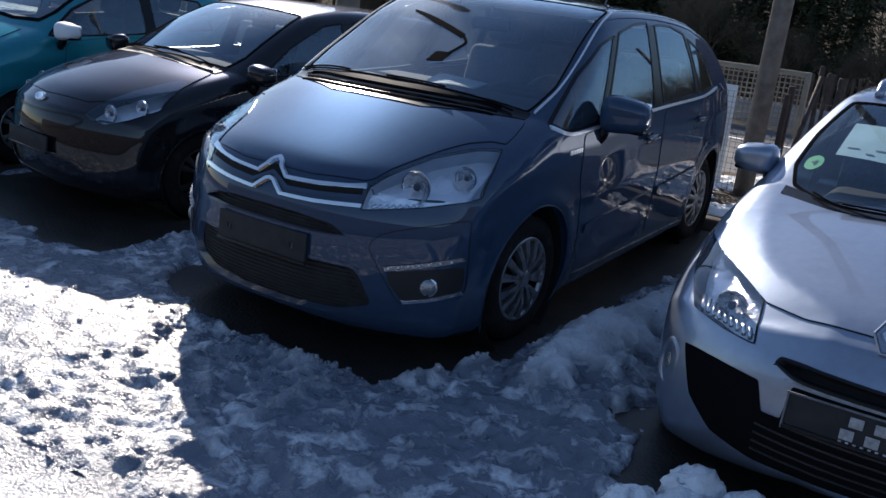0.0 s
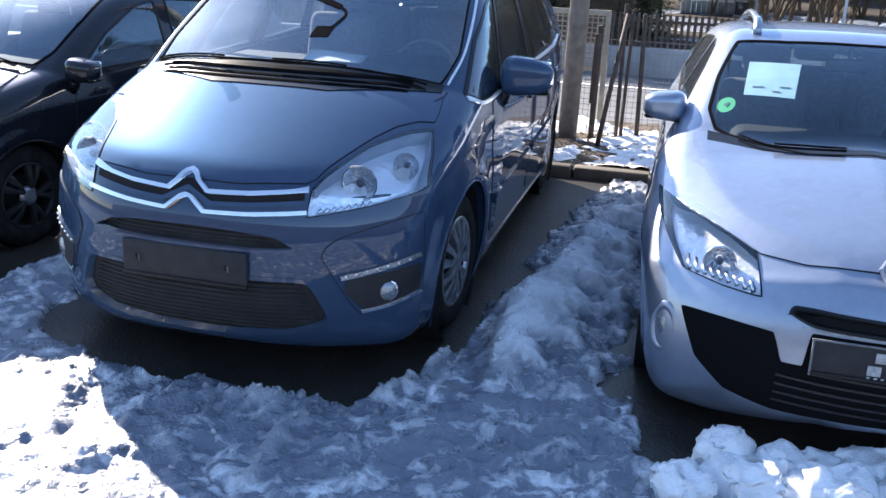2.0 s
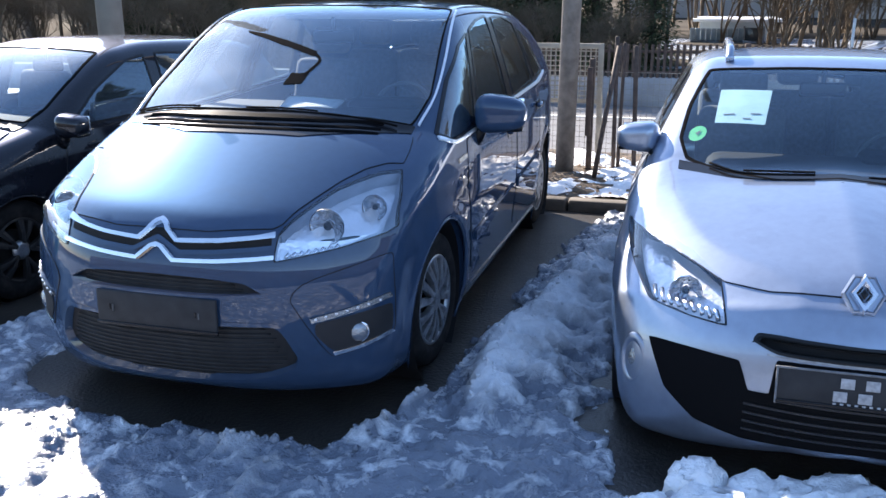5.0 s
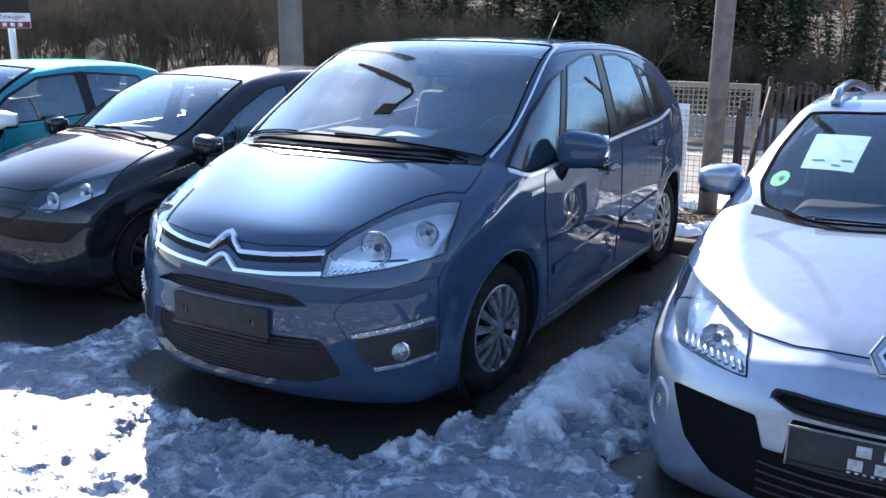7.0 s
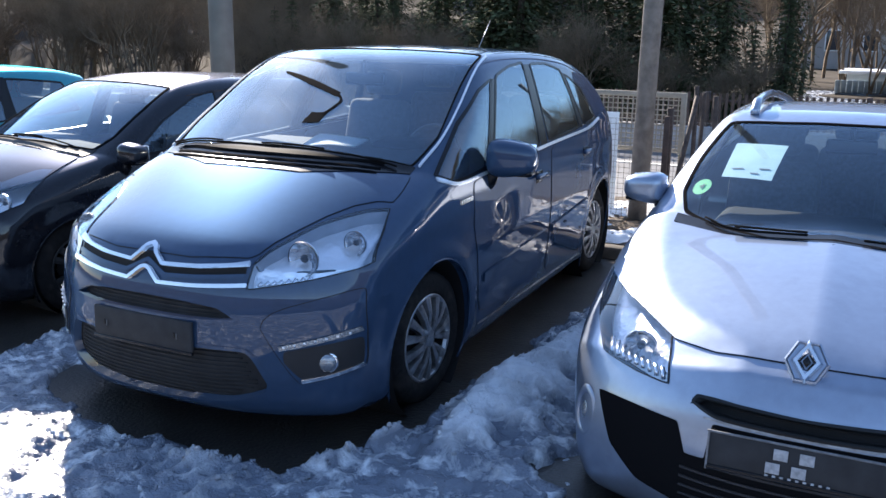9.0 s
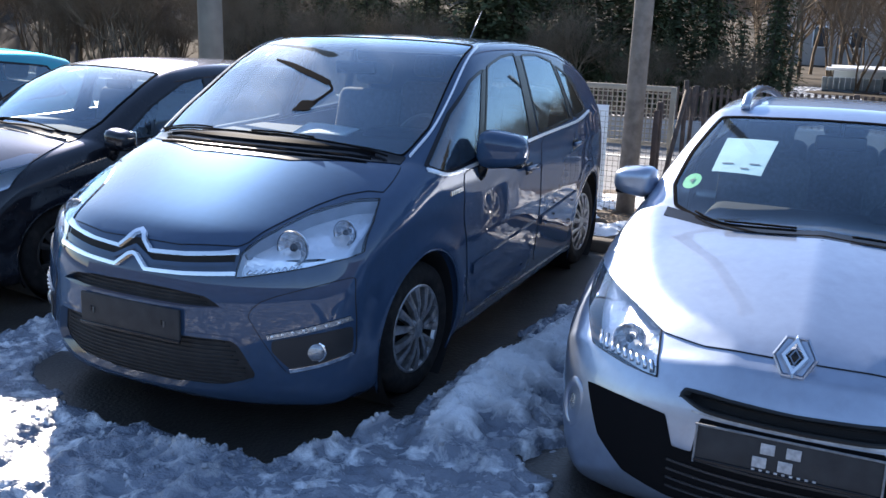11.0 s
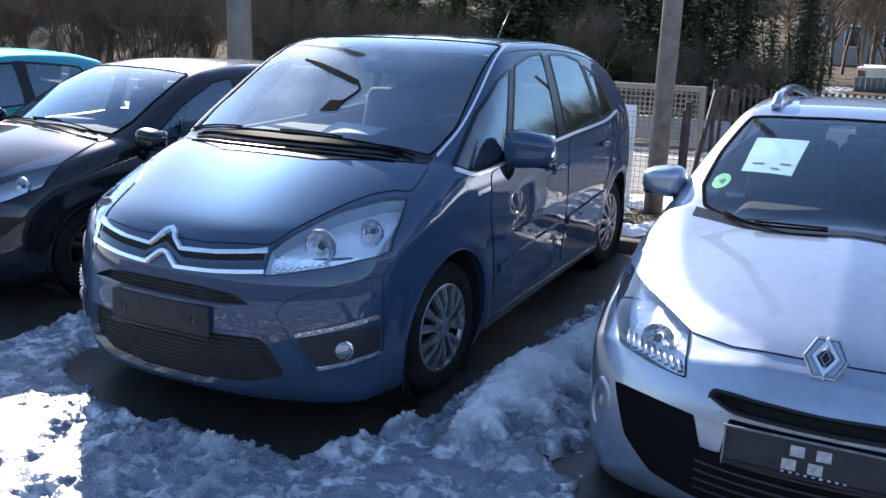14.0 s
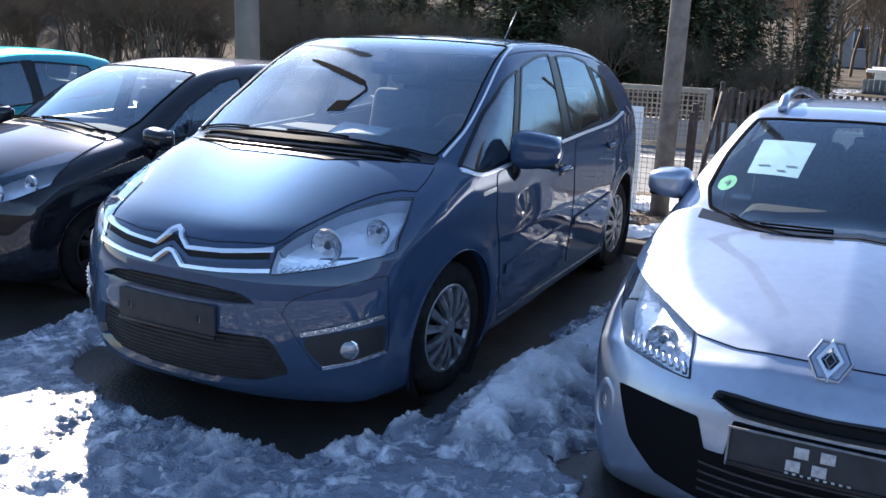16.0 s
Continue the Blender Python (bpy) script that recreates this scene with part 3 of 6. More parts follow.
def cabin(car, shape, cowl, floor, roof, seat_y, hand=1, wide=0.62, deep=0.62, glance=None):
    """Dashboard, seats, wheel and mirror behind the panes."""
    top = cowl[1]
    bm = box(0, cowl[0] + 0.01 + deep / 2, top - 0.13, 2 * wide + 0.12, deep, 0.24, 0.07, 3)
    rbox(bm, hand * 0.36, cowl[0] + deep - 0.12, top - 0.02, 0.4, 0.25, 0.1, 0.045, 3)
    rbox(bm, 0, cowl[0] + deep - 0.07, top - 0.3, 0.24, 0.4, 0.36, 0.04, 2)
    part("dashboard", bm, M_DASH, car)
    part("cabin_floor", box(0, (cowl[0] + shape.length) / 2 + 0.1, floor, 2 * wide + 0.15, shape.length - cowl[0] - 0.7, 0.06, 0.01), M_CABIN, car)
    ring = lathe([(0.0, 0.185), (0.012, 0.173), (0.0, 0.161), (-0.012, 0.173)], 32, "y", True)
    rbox(ring, 0, 0.02, -0.02, 0.3, 0.03, 0.06, 0.012)
    rbox(ring, 0, 0.03, 0, 0.13, 0.05, 0.12, 0.02)
    sw = part("steering_wheel", ring, M_CABIN, car)
    sw.matrix_local = pose(hand * 0.36, cowl[0] + deep + 0.12, top - 0.08, -24)
    for sy, xs in ((seat_y, (-0.36, 0.36)), (seat_y + 0.92, (-0.4, 0.0, 0.4))):
        for x in xs:
            tilt = Matrix.Rotation(radians(-17), 4, "X")
            bm = box(x, sy, floor + 0.3, 0.47 if len(xs) == 2 else 0.4, 0.5, 0.16, 0.06, 3)
            rbox(bm, x, sy + 0.3, floor + 0.58, 0.46 if len(xs) == 2 else 0.4, 0.13, 0.6, 0.06, 3, tilt)
            st = part("seat", bm, M_SEAT, car)
            part("headrest", box(x, sy + 0.42, floor + 0.98, 0.25, 0.1, 0.17, 0.045, 3, tilt), M_SEAT, st)
    im = part("rear_view_mirror", box(0, 0, 0, 0.23, 0.035, 0.07, 0.015), M_GLOSSBLACK, car)
    im.matrix_local = pose(*(glance or (0, roof[0] + 0.02, roof[1] - 0.13)), 0, 0, 12)
    part("mirror_stem", tube([(0, 0, 0), (0, 0.0, 0.1)], 0.012), M_GLOSSBLACK, im)
    part("headlining", box(0, roof[0] + 0.65, roof[1] - 0.06, 0.9, 0.9, 0.02, 0.008), mat_lining, car)


mat_lining = mat("roof_lining", (0.35, 0.35, 0.36), 0.9, var=0.05)


def door_mirror(car, material, x, y, z, sides=(1, -1), wide=0.24, high=0.15):
    for sd in sides:
        bm = bmesh.new()
        bmesh.ops.create_icosphere(bm, subdivisions=4, radius=1)
        for v in bm.verts:
            p = v.co
            q = [math.copysign(abs(c) ** 0.62, c) for c in p]
            v.co = Vector((q[0] * wide / 2, (q[1] if q[1] < 0 else q[1] * 0.35) * 0.1, q[2] * high / 2 * (1 - 0.18 * q[0] * sd)))
        shellm = part("door_mirror", bm, material, car)
        shellm.matrix_local = pose(sd * (x + wide / 2), y, z, 0, 0, sd * 8)
        part("lower_shell", box(0, -0.012, -high * 0.36, wide * 0.86, 0.11, high * 0.2, 0.016), M_GLOSSBLACK, shellm)
        part("mirror_glass", box(0, 0.04, 0, wide * 0.84, 0.006, high * 0.78, 0.003), M_CHROME, shellm)
        part("mirror_foot", tube([(-sd * wide * 0.36, 0.0, -high * 0.25), (-sd * wide * 0.45, 0.01, -high * 0.7), (-sd * (wide / 2 + 0.03), 0.02, -high * 1.02)], 0.036, 10, 0.03), M_GLOSSBLACK, shellm)


def wiper(car, shape, view, pts):
    P = onto(shape, view, spline(pts, 6), 0.018)
    w = part("wiper", tube(P, 0.0055, 6), M_MATT, car)
    P2 = onto(shape, view, spline(pts[1:], 6), 0.03)
    part("wiper_arm", tube(P2, 0.005, 6), M_MATT, w)


def lamp(car, shape, name, view, pts, bulbs, sides=(1, -1), deep=0.07, cut=0.08, rim=None, ribs=None, bright=False):
    """A lamp: dark trough, reflector bowls, clear lens."""
    for sd in sides:
        P = resample(rounded(pts, cut, 3), 0.015)
        lens = mesh_data_object(name, skin(shape, view, inset(P, 0.003), (), 0.006, 0.012, 0.02, sd), M_LENS, car, "", False)
        lens.visible_shadow = False
        mesh_data_object("reflector", skin(shape, view, inset(P, 0.004), (), -0.075, 0.0, 0.02, sd), M_REFL, lens, "", True)
        mesh_data_object("surround", skin(shape, view, P, [inset(P, 0.005)], 0.004, 0.012 if bright else 0.09, 0.015, sd), rim or M_GLOSSBLACK, lens, "", False)
        if bright:
            mesh_data_object("reflector_wall", skin(shape, view, inset(P, 0.001), [inset(P, 0.006)], -0.009, 0.075, 0.015, sd), M_LAMPWALL, lens, "", False)
        if ribs:
            u0, u1, v0, v1, n = ribs
            for k in range(n):
                u = u0 + (u1 - u0) * k / (n - 1)
                v = v0 + 0.02 * k / n
                part("reflector_rib", tube(onto(shape, view, [(u, v), (u + 0.004, (v + v1) / 2), (u + 0.012, v1 + 0.02 * k / n)], -0.022, sd), 0.009, 6), M_CHROME, lens)
        for u, v, r in bulbs:
            start, way = VIEWS[view]
            c = onto(shape, view, [(u, v)], -0.052, sd)[0]
            w = Vector(way) * 1.0
            w.x *= sd
            w = (w * 0.3 + Vector((0, 0.7, 0))).normalized()
            bowl = lathe([(0.02, 0.012), (0.014, r * 0.4), (-0.004, r * 0.75), (-0.03, r), (-0.034, r * 1.06), (-0.02, r * 1.1)], 11, "z")
            bo = part("lamp_bowl", bowl, M_BOWL, lens, "", False)
            bo.matrix_local = Matrix.Translation(c) @ w.to_track_quat("Z", "Y").to_matrix().to_4x4()
            part("bulb", lathe([(-0.03, 0.001), (-0.028, r * 0.14), (-0.012, r * 0.2), (0.012, r * 0.2)], 16, "z"), M_FOG, bo)
            part("bowl_ring", lathe([(-0.034, r * 1.06), (-0.038, r * 1.09), (-0.034, r * 1.12), (-0.03, r * 1.09)], 28, "z", True), M_DARK if bright else M_CHROME, bo)
            part("shade_cap", lathe([(-0.034, 0.001), (-0.033, r * 0.2), (-0.022, r * 0.27)], 20, "z"), M_DARK, bo)


def opening(car, shape, name, view, pts, sides, material, lip, deep=0.05, cut=0.1, bars=0, wide=0.012):
    """A recessed mouth in the bumper: lip, dark back and slats."""
    for sd in sides:
        P = resample(rounded(pts, cut, 3), 0.02)
        back = mesh_data_object(name, skin(shape, view, P, (), -deep, 0.0, 0.03, sd, 0.01), material, car, "", True)
        mesh_data_object("lip", skin(shape, view, inset(P, -wide), [inset(P, 0.004)], 0.004, deep, 0.02, sd), lip, back, "", False)
        lo, hi = P.min(0), P.max(0)
        for k in range(bars):
            z = lo[1] + (hi[1] - lo[1]) * (k + 0.5) / bars
            us = np.arange(lo[0], hi[0], 0.01)
            us = us[inside(P, np.stack([us, np.full(len(us), z)], 1))][4:-4]
            if len(us) > 4:
                part("slat", tube(onto(shape, view, np.stack([us[::3], np.full(len(us[::3]), z)], 1), -deep + 0.006, sd), 0.0035, 5), material, back)


def base_car(name, shape, at, colour, step, screen, sidewins, fronts, rear, label, radius, rim, spokes, glass_screen=None, steer=0.0, face=None, lamps=(), edge=0.03):
    car = empty(name, at, label=label, category="car", group="parked cars")
    sp = [inset(resample(rounded(q, 0.05, 3), 0.025), 0.008) for q in sidewins]
    scr = inset(resample(rounded(screen, 0.06, 3), 0.025), 0.008)
    fp = [resample(rounded(q, 0.1, 3), 0.02) for q in fronts]
    lp_ = [inset(resample(rounded(q, 0.06, 3), 0.015), 0.003) for q in lamps]
    rr = inset(resample(rounded(rear, 0.1, 3), 0.02), 0.01) if rear is not None else None
    nose = lambda p: (p[:, 1] < 0.95) & (p[:, 1] < 0.5 + np.abs(p[:, 0]) * 0.6)
    cuts = [(2, (0, 1), scr, lambda p: (p[:, 2] > 0.9) & (p[:, 1] < 2.2))]
    cuts += [(0, (1, 2), q, lambda p: (np.abs(p[:, 0]) > 0.45) & (p[:, 2] > 0.9)) for q in sp]
    cuts += [(1, (0, 2), q, nose) for q in fp + lp_]

    def drop(c, n):
        out = (n[:, 2] > 0.25) & inside(scr, c[:, :2]) & (c[:, 2] > 0.9)
        yz = c[:, 1:]
        for q in sp:
            out |= (np.abs(n[:, 0]) > 0.45) & inside(q, yz)
        xz = np.stack([np.abs(c[:, 0]), c[:, 2]], 1)
        for q in fp + lp_:
            out |= inside(q, xz) & nose(c)
        if rr is not None:
            out |= (n[:, 1] > 0.2) & inside(rr, c[:, [0, 2]])
        return out
    part_body = mesh_data_object("body", shell(shape, step, drop, cuts), colour, car)
    window(car, shape, "windscreen", "top", screen, glass_screen or M_WS, (1,), edge, 0.06, trim=M_MATT)
    for q in sidewins:
        window(car, shape, "side_window", "side", q, M_GLASS, (1, -1), 0.013, 0.05)
    if rear is not None:
        window(car, shape, "rear_window", "rear", rear, M_GLASS, (1,), 0.03, 0.1)
    for y, z in shape.wheels:
        for sd in (1, -1):
            x = float(shape.width(np.array([y]), np.array([0.45]))[0]) - 0.035
            wheel(car, "wheel", sd * x, y, z, radius, rim, sd, spokes, steer if y < 2 else 0, face)
            a = np.linspace(radians(-32), radians(212), 40)
            P = np.stack([np.zeros(40), y + (shape.arch - 0.004) * np.cos(a), z + (shape.arch - 0.004) * np.sin(a)], 1)
            P[:, 0] = sd * (shape.width(P[:, 1], P[:, 2]) - 0.008)
            part("arch_lip", tube(P, 0.007, 6), colour, car)
            # The well's shade is painted in as near-black.
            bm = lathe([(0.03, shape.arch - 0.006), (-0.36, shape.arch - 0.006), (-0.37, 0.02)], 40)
            ho = part("wheel_well", bm, M_GAP_SHADE, car)
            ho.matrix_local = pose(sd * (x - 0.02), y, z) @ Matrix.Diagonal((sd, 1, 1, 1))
    # Coloured near-black for the shade under the car.
    part("underbody", box(0, shape.length / 2, 0.26, 1.1, shape.length - 0.5, 0.1, 0.03), M_GAP_SHADE, car)
    return car


def plate(car, shape, z, y, w=0.52, h=0.115, tilt=8, marks=False):
    p = part("plate_holder", box(0, 0, 0, w, 0.016, h, 0.006), M_PLATE, car, "empty black number plate holder")
    p.matrix_local = pose(0, y, z, -tilt)
    part("plate_frame", box(0, -0.006, -h / 2 + 0.006, w + 0.008, 0.014, 0.016, 0.004), M_GLOSSBLACK, p)
    if marks:
        rim = rbox(bmesh.new(), 0, -0.009, h / 2, w + 0.012, 0.008, 0.007, 0.002)
        for x in (-w / 2, w / 2):
            rbox(rim, x, -0.009, 0, 0.007, 0.008, h + 0.006, 0.002)
        part("plate_rim", rim, M_RIM, p, "worn grey rim")
    return p


def strip(car, shape, name, view, pts, w, material, sides=(1,), lift=0.012, n=8):
    """A proud moulding along a line drawn in a view."""
    for sd in sides:
        L = spline(pts, n) if n else resample_open(pts, 0.02)
        t = np.gradient(L, axis=0)
        t /= np.linalg.norm(t, axis=1)[:, None]
        nn = np.stack([-t[:, 1], t[:, 0]], 1)
        P = np.vstack([L + nn * w / 2, (L - nn * w / 2)[::-1]])
        made = mesh_data_object(name, skin(shape, view, P, (), lift, lift + 0.01, 0.02, sd), material, car, "", False)
    return made


def resample_open(pts, h):
    P = np.array(pts, float)
    out = []
    for a, b in zip(P, P[1:]):
        n = max(1, int(np.ceil(np.linalg.norm(b - a) / h)))
        out += [a + (b - a) * k / n for k in range(n)]
    return np.array(out + [P[-1]])


def lid(car, shape, half, colour):
    """The hood: its outline given as (x, y, z) near the form, drawn square-on to it."""
    P = np.array(half, float)
    uv = np.stack([P[:, 0], 0.55 * (P[:, 1] + 0.6) + 0.83 * (P[:, 2] - 2.0)], 1)
    return panel(car, shape, "hood", "screen", mirrored(uv), colour, cut=0.06, lift=0.005, gap=0.003)


def dash_paper(at):
    """A price sheet lying on the dashboard."""
    bm = bmesh.new()
    n = 8
    g = [[bm.verts.new(((i / n - 0.5) * 0.3, (j / n - 0.5) * 0.28, 0.012 * math.sin(3 * i / n + 1.5 * j / n))) for i in range(n + 1)] for j in range(n + 1)]
    for j in range(n):
        for i in range(n):
            bm.faces.new((g[j][i], g[j][i + 1], g[j + 1][i + 1], g[j + 1][i]))
    bmesh.ops.solidify(bm, geom=bm.faces[:], thickness=0.001)
    sh = mesh_object("paper_sheet", bm, M_PAPER)
    sh.matrix_world = at @ pose(0.05, 1.37, 1.155, 5, -1, 12)
    tagged(sh, "curled white sheet of paper lying on the blue car's dashboard", "paper")


def screen_sheet(S, at):
    """The price sheet and the green badge behind the silver car's screen."""
    sh = mesh_data_object("price_sheet", skin(S, "top", [(-0.49, 1.695), (-0.257, 1.65), (-0.293, 1.388), (-0.513, 1.444)], (), -0.008, 0.001, 0.04), M_SHEET, None, "", False)
    sh.matrix_world = at
    tagged(sh, "pale blue-white price sheet held behind the silver car's windscreen", "paper")
    for k, (u, v, w) in enumerate(((-0.475, 1.487, 0.05), (-0.355, 1.468, 0.045), (-0.39, 1.442, 0.035))):
        q = [(u, v), (u + w, v - 0.008), (u + w, v - 0.001), (u, v + 0.007)]
        mesh_data_object("print_bar", skin(S, "top", q, (), -0.006, 0.001, 0.02), M_INK, sh, "", False)
    a = np.linspace(0, 2 * math.pi, 25)[:-1]
    st = mesh_data_object("green_sticker", skin(S, "top", np.stack([-0.585 + 0.04 * np.cos(a), 1.39 + 0.046 * np.sin(a)], 1), (), -0.004, 0.001, 0.02), M_GREEN, None, "", False)
    st.matrix_world = at
    tagged(st, "round green emissions sticker on the silver car's windscreen", "sticker")
    tx = bpy.data.curves.new("four", "FONT")
    tx.body, tx.size, tx.extrude, tx.align_x, tx.align_y = "4", 0.05, 0.0005, "CENTER", "CENTER"
    tx.materials.append(M_INK)
    t = new("number", tx)
    t.parent = st
    c = onto(S, "top", [(-0.585, 1.39)], 0.0)[0]
    nrm = S.normal(c[None])[0]
    up = Vector((0, 0, 1))
    zz = Vector(nrm)
    yy = (up - zz * up.dot(zz)).normalized()
    xx = yy.cross(zz)
    t.matrix_local = Matrix.Translation(c - 0.002 * nrm) @ Matrix((xx, yy, zz)).transposed().to_4x4()


M_BOWL = mat("lamp_bowl_metal", (0.62, 0.65, 0.69), 0.06, 1.0, bump=0.014, bump_scale=30)
M_LAMPWALL = mat("lamp_housing_silver", (0.42, 0.46, 0.52), 0.35, 0.5, var=0.15, scale=14)
M_FOG = mat("fog_lamp_glass", (0.36, 0.38, 0.4), 0.1, 0.8, bump=0.004, bump_scale=90)
M_MATT = mat("matt_black_trim", (0.009, 0.009, 0.01), 0.85, spec=0.08)
M_MATT.node_tree.nodes["Principled BSDF"].inputs["IOR"].default_value = 1.08
M_PLATE = mat("dull_black_plastic", (0.034, 0.034, 0.036), 0.7, spec=0.25, var=0.25, scale=14, bump=0.0005, bump_scale=200)
M_RIM = mat("worn_plate_rim", (0.16, 0.165, 0.175), 0.45, var=0.3, scale=40)
M_SATIN = mat("satin_bright_trim", (0.82, 0.84, 0.87), 0.33, 0.6, var=0.05, scale=30)
M_BOLT = mat("dull_bolt", (0.09, 0.09, 0.09), 0.6, var=0.3, scale=80)
M_SHEET = mat("blue_tinted_paper", (0.42, 0.58, 0.64), 0.7, var=0.12, scale=9)
M_DASH = mat("dashboard_plastic", (0.013, 0.013, 0.015), 0.8, spec=0.1, var=0.2, bump=0.0005, bump_scale=400)
M_MARK = mat("worn_white_print", (0.38, 0.38, 0.39), 0.6, var=0.3, scale=60)
M_INK = mat("print", (0.12, 0.12, 0.14), 0.8)
M_GREEN = mat("green_sticker", (0.1, 0.5, 0.2), 0.5)
M_DARKWHEEL = mat("dark_wheel", (0.012, 0.012, 0.013), 0.6, 0.1, var=0.3, scale=15)


LAMP_BLUE = [(0.457, 0.722), (0.463, 0.82), (0.492, 0.866), (0.54, 0.911), (0.58, 0.943), (0.633, 0.962), (0.7, 0.98), (0.776, 0.982), (0.813, 0.905), (0.84, 0.803), (0.81, 0.788), (0.684, 0.758)]
LAMP_SILVER = [(0.43, 0.6), (0.46, 0.73), (0.56, 0.775), (0.7, 0.8), (0.835, 0.79), (0.82, 0.74), (0.71, 0.615), (0.56, 0.6)]
LAMP_BLACK = [(0.46, 0.7), (0.5, 0.795), (0.545, 0.86), (0.6, 0.925), (0.67, 0.925), (0.735, 0.86), (0.785, 0.76), (0.71, 0.69), (0.6, 0.652), (0.51, 0.67)]
LAMP_TEAL = [(0.45, 0.65), (0.5, 0.78), (0.68, 0.86), (0.75, 0.75), (0.7, 0.62)]


def blue_car():
    S = BLUE
    screen = mirrored([(0, 0.87), (0.4, 0.895), (0.72, 0.975), (0.745, 1.2), (0.7, 1.5), (0.635, 1.985), (0.3, 1.93), (0, 1.91)])
    quarter = [(1.0, 1.08), (1.09, 1.04), (1.25, 1.04), (1.48, 1.06), (1.86, 1.5), (1.65, 1.445), (1.35, 1.3)]
    fglass = [(1.55, 1.07), (2.28, 1.09), (2.34, 1.36), (2.385, 1.57), (2.16, 1.555), (1.92, 1.51), (1.62, 1.16)]
    rglass = [(2.41, 1.095), (3.06, 1.125), (3.04, 1.325), (2.985, 1.51), (2.76, 1.555), (2.48, 1.56)]
    cglass = [(3.13, 1.13), (3.48, 1.15), (3.28, 1.39), (3.03, 1.485)]
    slot = mirrored([(0, 0.598), (0.3, 0.597), (0.44, 0.605), (0.36, 0.655), (0.2, 0.672), (0, 0.676)])
    mouth = mirrored([(0, 0.225), (0.4, 0.245), (0.53, 0.29), (0.545, 0.335), (0.48, 0.483), (0, 0.485)])
    pod = [(0.522, 0.575), (0.532, 0.605), (0.56, 0.633), (0.61, 0.655), (0.7, 0.68), (0.835, 0.715), (0.84, 0.54), (0.835, 0.37), (0.65, 0.325), (0.58, 0.46)]
    rear = mirrored([(0, 1.0), (0.58, 1.03), (0.48, 1.28), (0, 1.31)])
    car = base_car("blue_people_carrier", S, AT_BLUE, M_BLUE, 0.02, screen, [quarter, fglass, rglass, cglass], [slot, mouth], rear,
                   "metallic blue-grey people carrier parked on dirty snow", 0.32, 0.213, 14, steer=-3, lamps=(LAMP_BLUE,), edge=0.008)
    for pts in ([(1.49, 1.06), (1.54, 1.07), (1.9, 1.49), (1.86, 1.49)], [(2.29, 1.09), (2.4, 1.095), (2.47, 1.55), (2.39, 1.55)], [(3.07, 1.125), (3.12, 1.13), (3.025, 1.48), (2.99, 1.49)]):
        for sd in (1, -1):
            mesh_data_object("window_pillar", skin(S, "side", pts, (), 0.002, 0.03, 0.04, sd), M_GLOSSBLACK, car, "", False)
    lid(car, S, [(0, 0.02, 0.83), (0.2, 0.025, 0.828), (0.44, 0.1, 0.835), (0.467, 0.13, 0.85), (0.491, 0.21, 0.889), (0.53, 0.32, 0.924), (0.58, 0.455, 0.964), (0.64, 0.577, 0.994), (0.71, 0.665, 1.006), (0.768, 0.7, 1.0), (0.766, 0.79, 1.035), (0.748, 0.92, 1.08), (0.5, 0.8, 1.095), (0.28, 0.7, 1.085), (0, 0.69, 1.09)], M_BLUE)
    panel(car, S, "front_door", "side", [(1.4, 0.3), (2.38, 0.29), (2.42, 0.5), (2.4, 1.08), (1.5, 1.035), (1.3, 1.02), (1.28, 0.8), (1.34, 0.6)], M_BLUE, (1, -1))
    panel(car, S, "rear_door", "side", [(2.43, 0.29), (3.12, 0.28), (3.22, 0.42), (3.28, 0.6), (3.5, 0.8), (3.46, 1.11), (2.42, 1.085), (2.44, 0.5)], M_BLUE, (1, -1))
    for sd in (1, -1):
        strip(car, S, "door_moulding", "side", [(1.42, 0.5), (1.9, 0.53), (2.36, 0.555)], 0.05, M_BLUE, (sd,), 0.016)
        strip(car, S, "door_moulding", "side", [(2.47, 0.56), (2.85, 0.585), (3.2, 0.61)], 0.05, M_BLUE, (sd,), 0.016)
        strip(car, S, "sill_strip", "side", [(1.42, 0.245), (2.3, 0.24), (3.2, 0.235)], 0.007, M_ALLOY, (sd,), 0.006)
        strip(car, S, "belt_strip", "side", [(1.0, 1.065), (1.15, 1.03), (1.5, 1.045), (2.4, 1.085), (3.2, 1.11), (3.54, 1.15)], 0.015, M_SATIN, (sd,), 0.01)
        for y, z in ((2.2, 0.93), (3.12, 0.97)):
            c = onto(S, "side", [(y, z)], 0.0, sd)[0]
            hd = part("door_handle", box(0, 0, 0, 0.03, 0.2, 0.03, 0.012), M_BLUE, car)
            hd.matrix_local = Matrix.Translation(c + np.array((sd * 0.03, 0, 0)))
            part("handle_recess", box(-sd * 0.028, 0, -0.01, 0.012, 0.11, 0.07, 0.005, 2), M_GLOSSBLACK, hd)
        for k in range(7):
            y = 1.15 + 0.019 * k
            strip(car, S, "letter_bar", "side", [(y, 0.925 + 0.001 * k), (y + 0.004, 0.947 + 0.001 * k)], 0.007, M_CHROME, (sd,), 0.008, 0)
    # front
    back = lambda n, p, b, m: opening(car, S, n, "front", p, (1,), m, M_BLUE, 0.035, bars=b)
    back("upper_grille", slot, 5, M_PLATE)
    back("lower_grille", mouth, 13, M_PLATE)
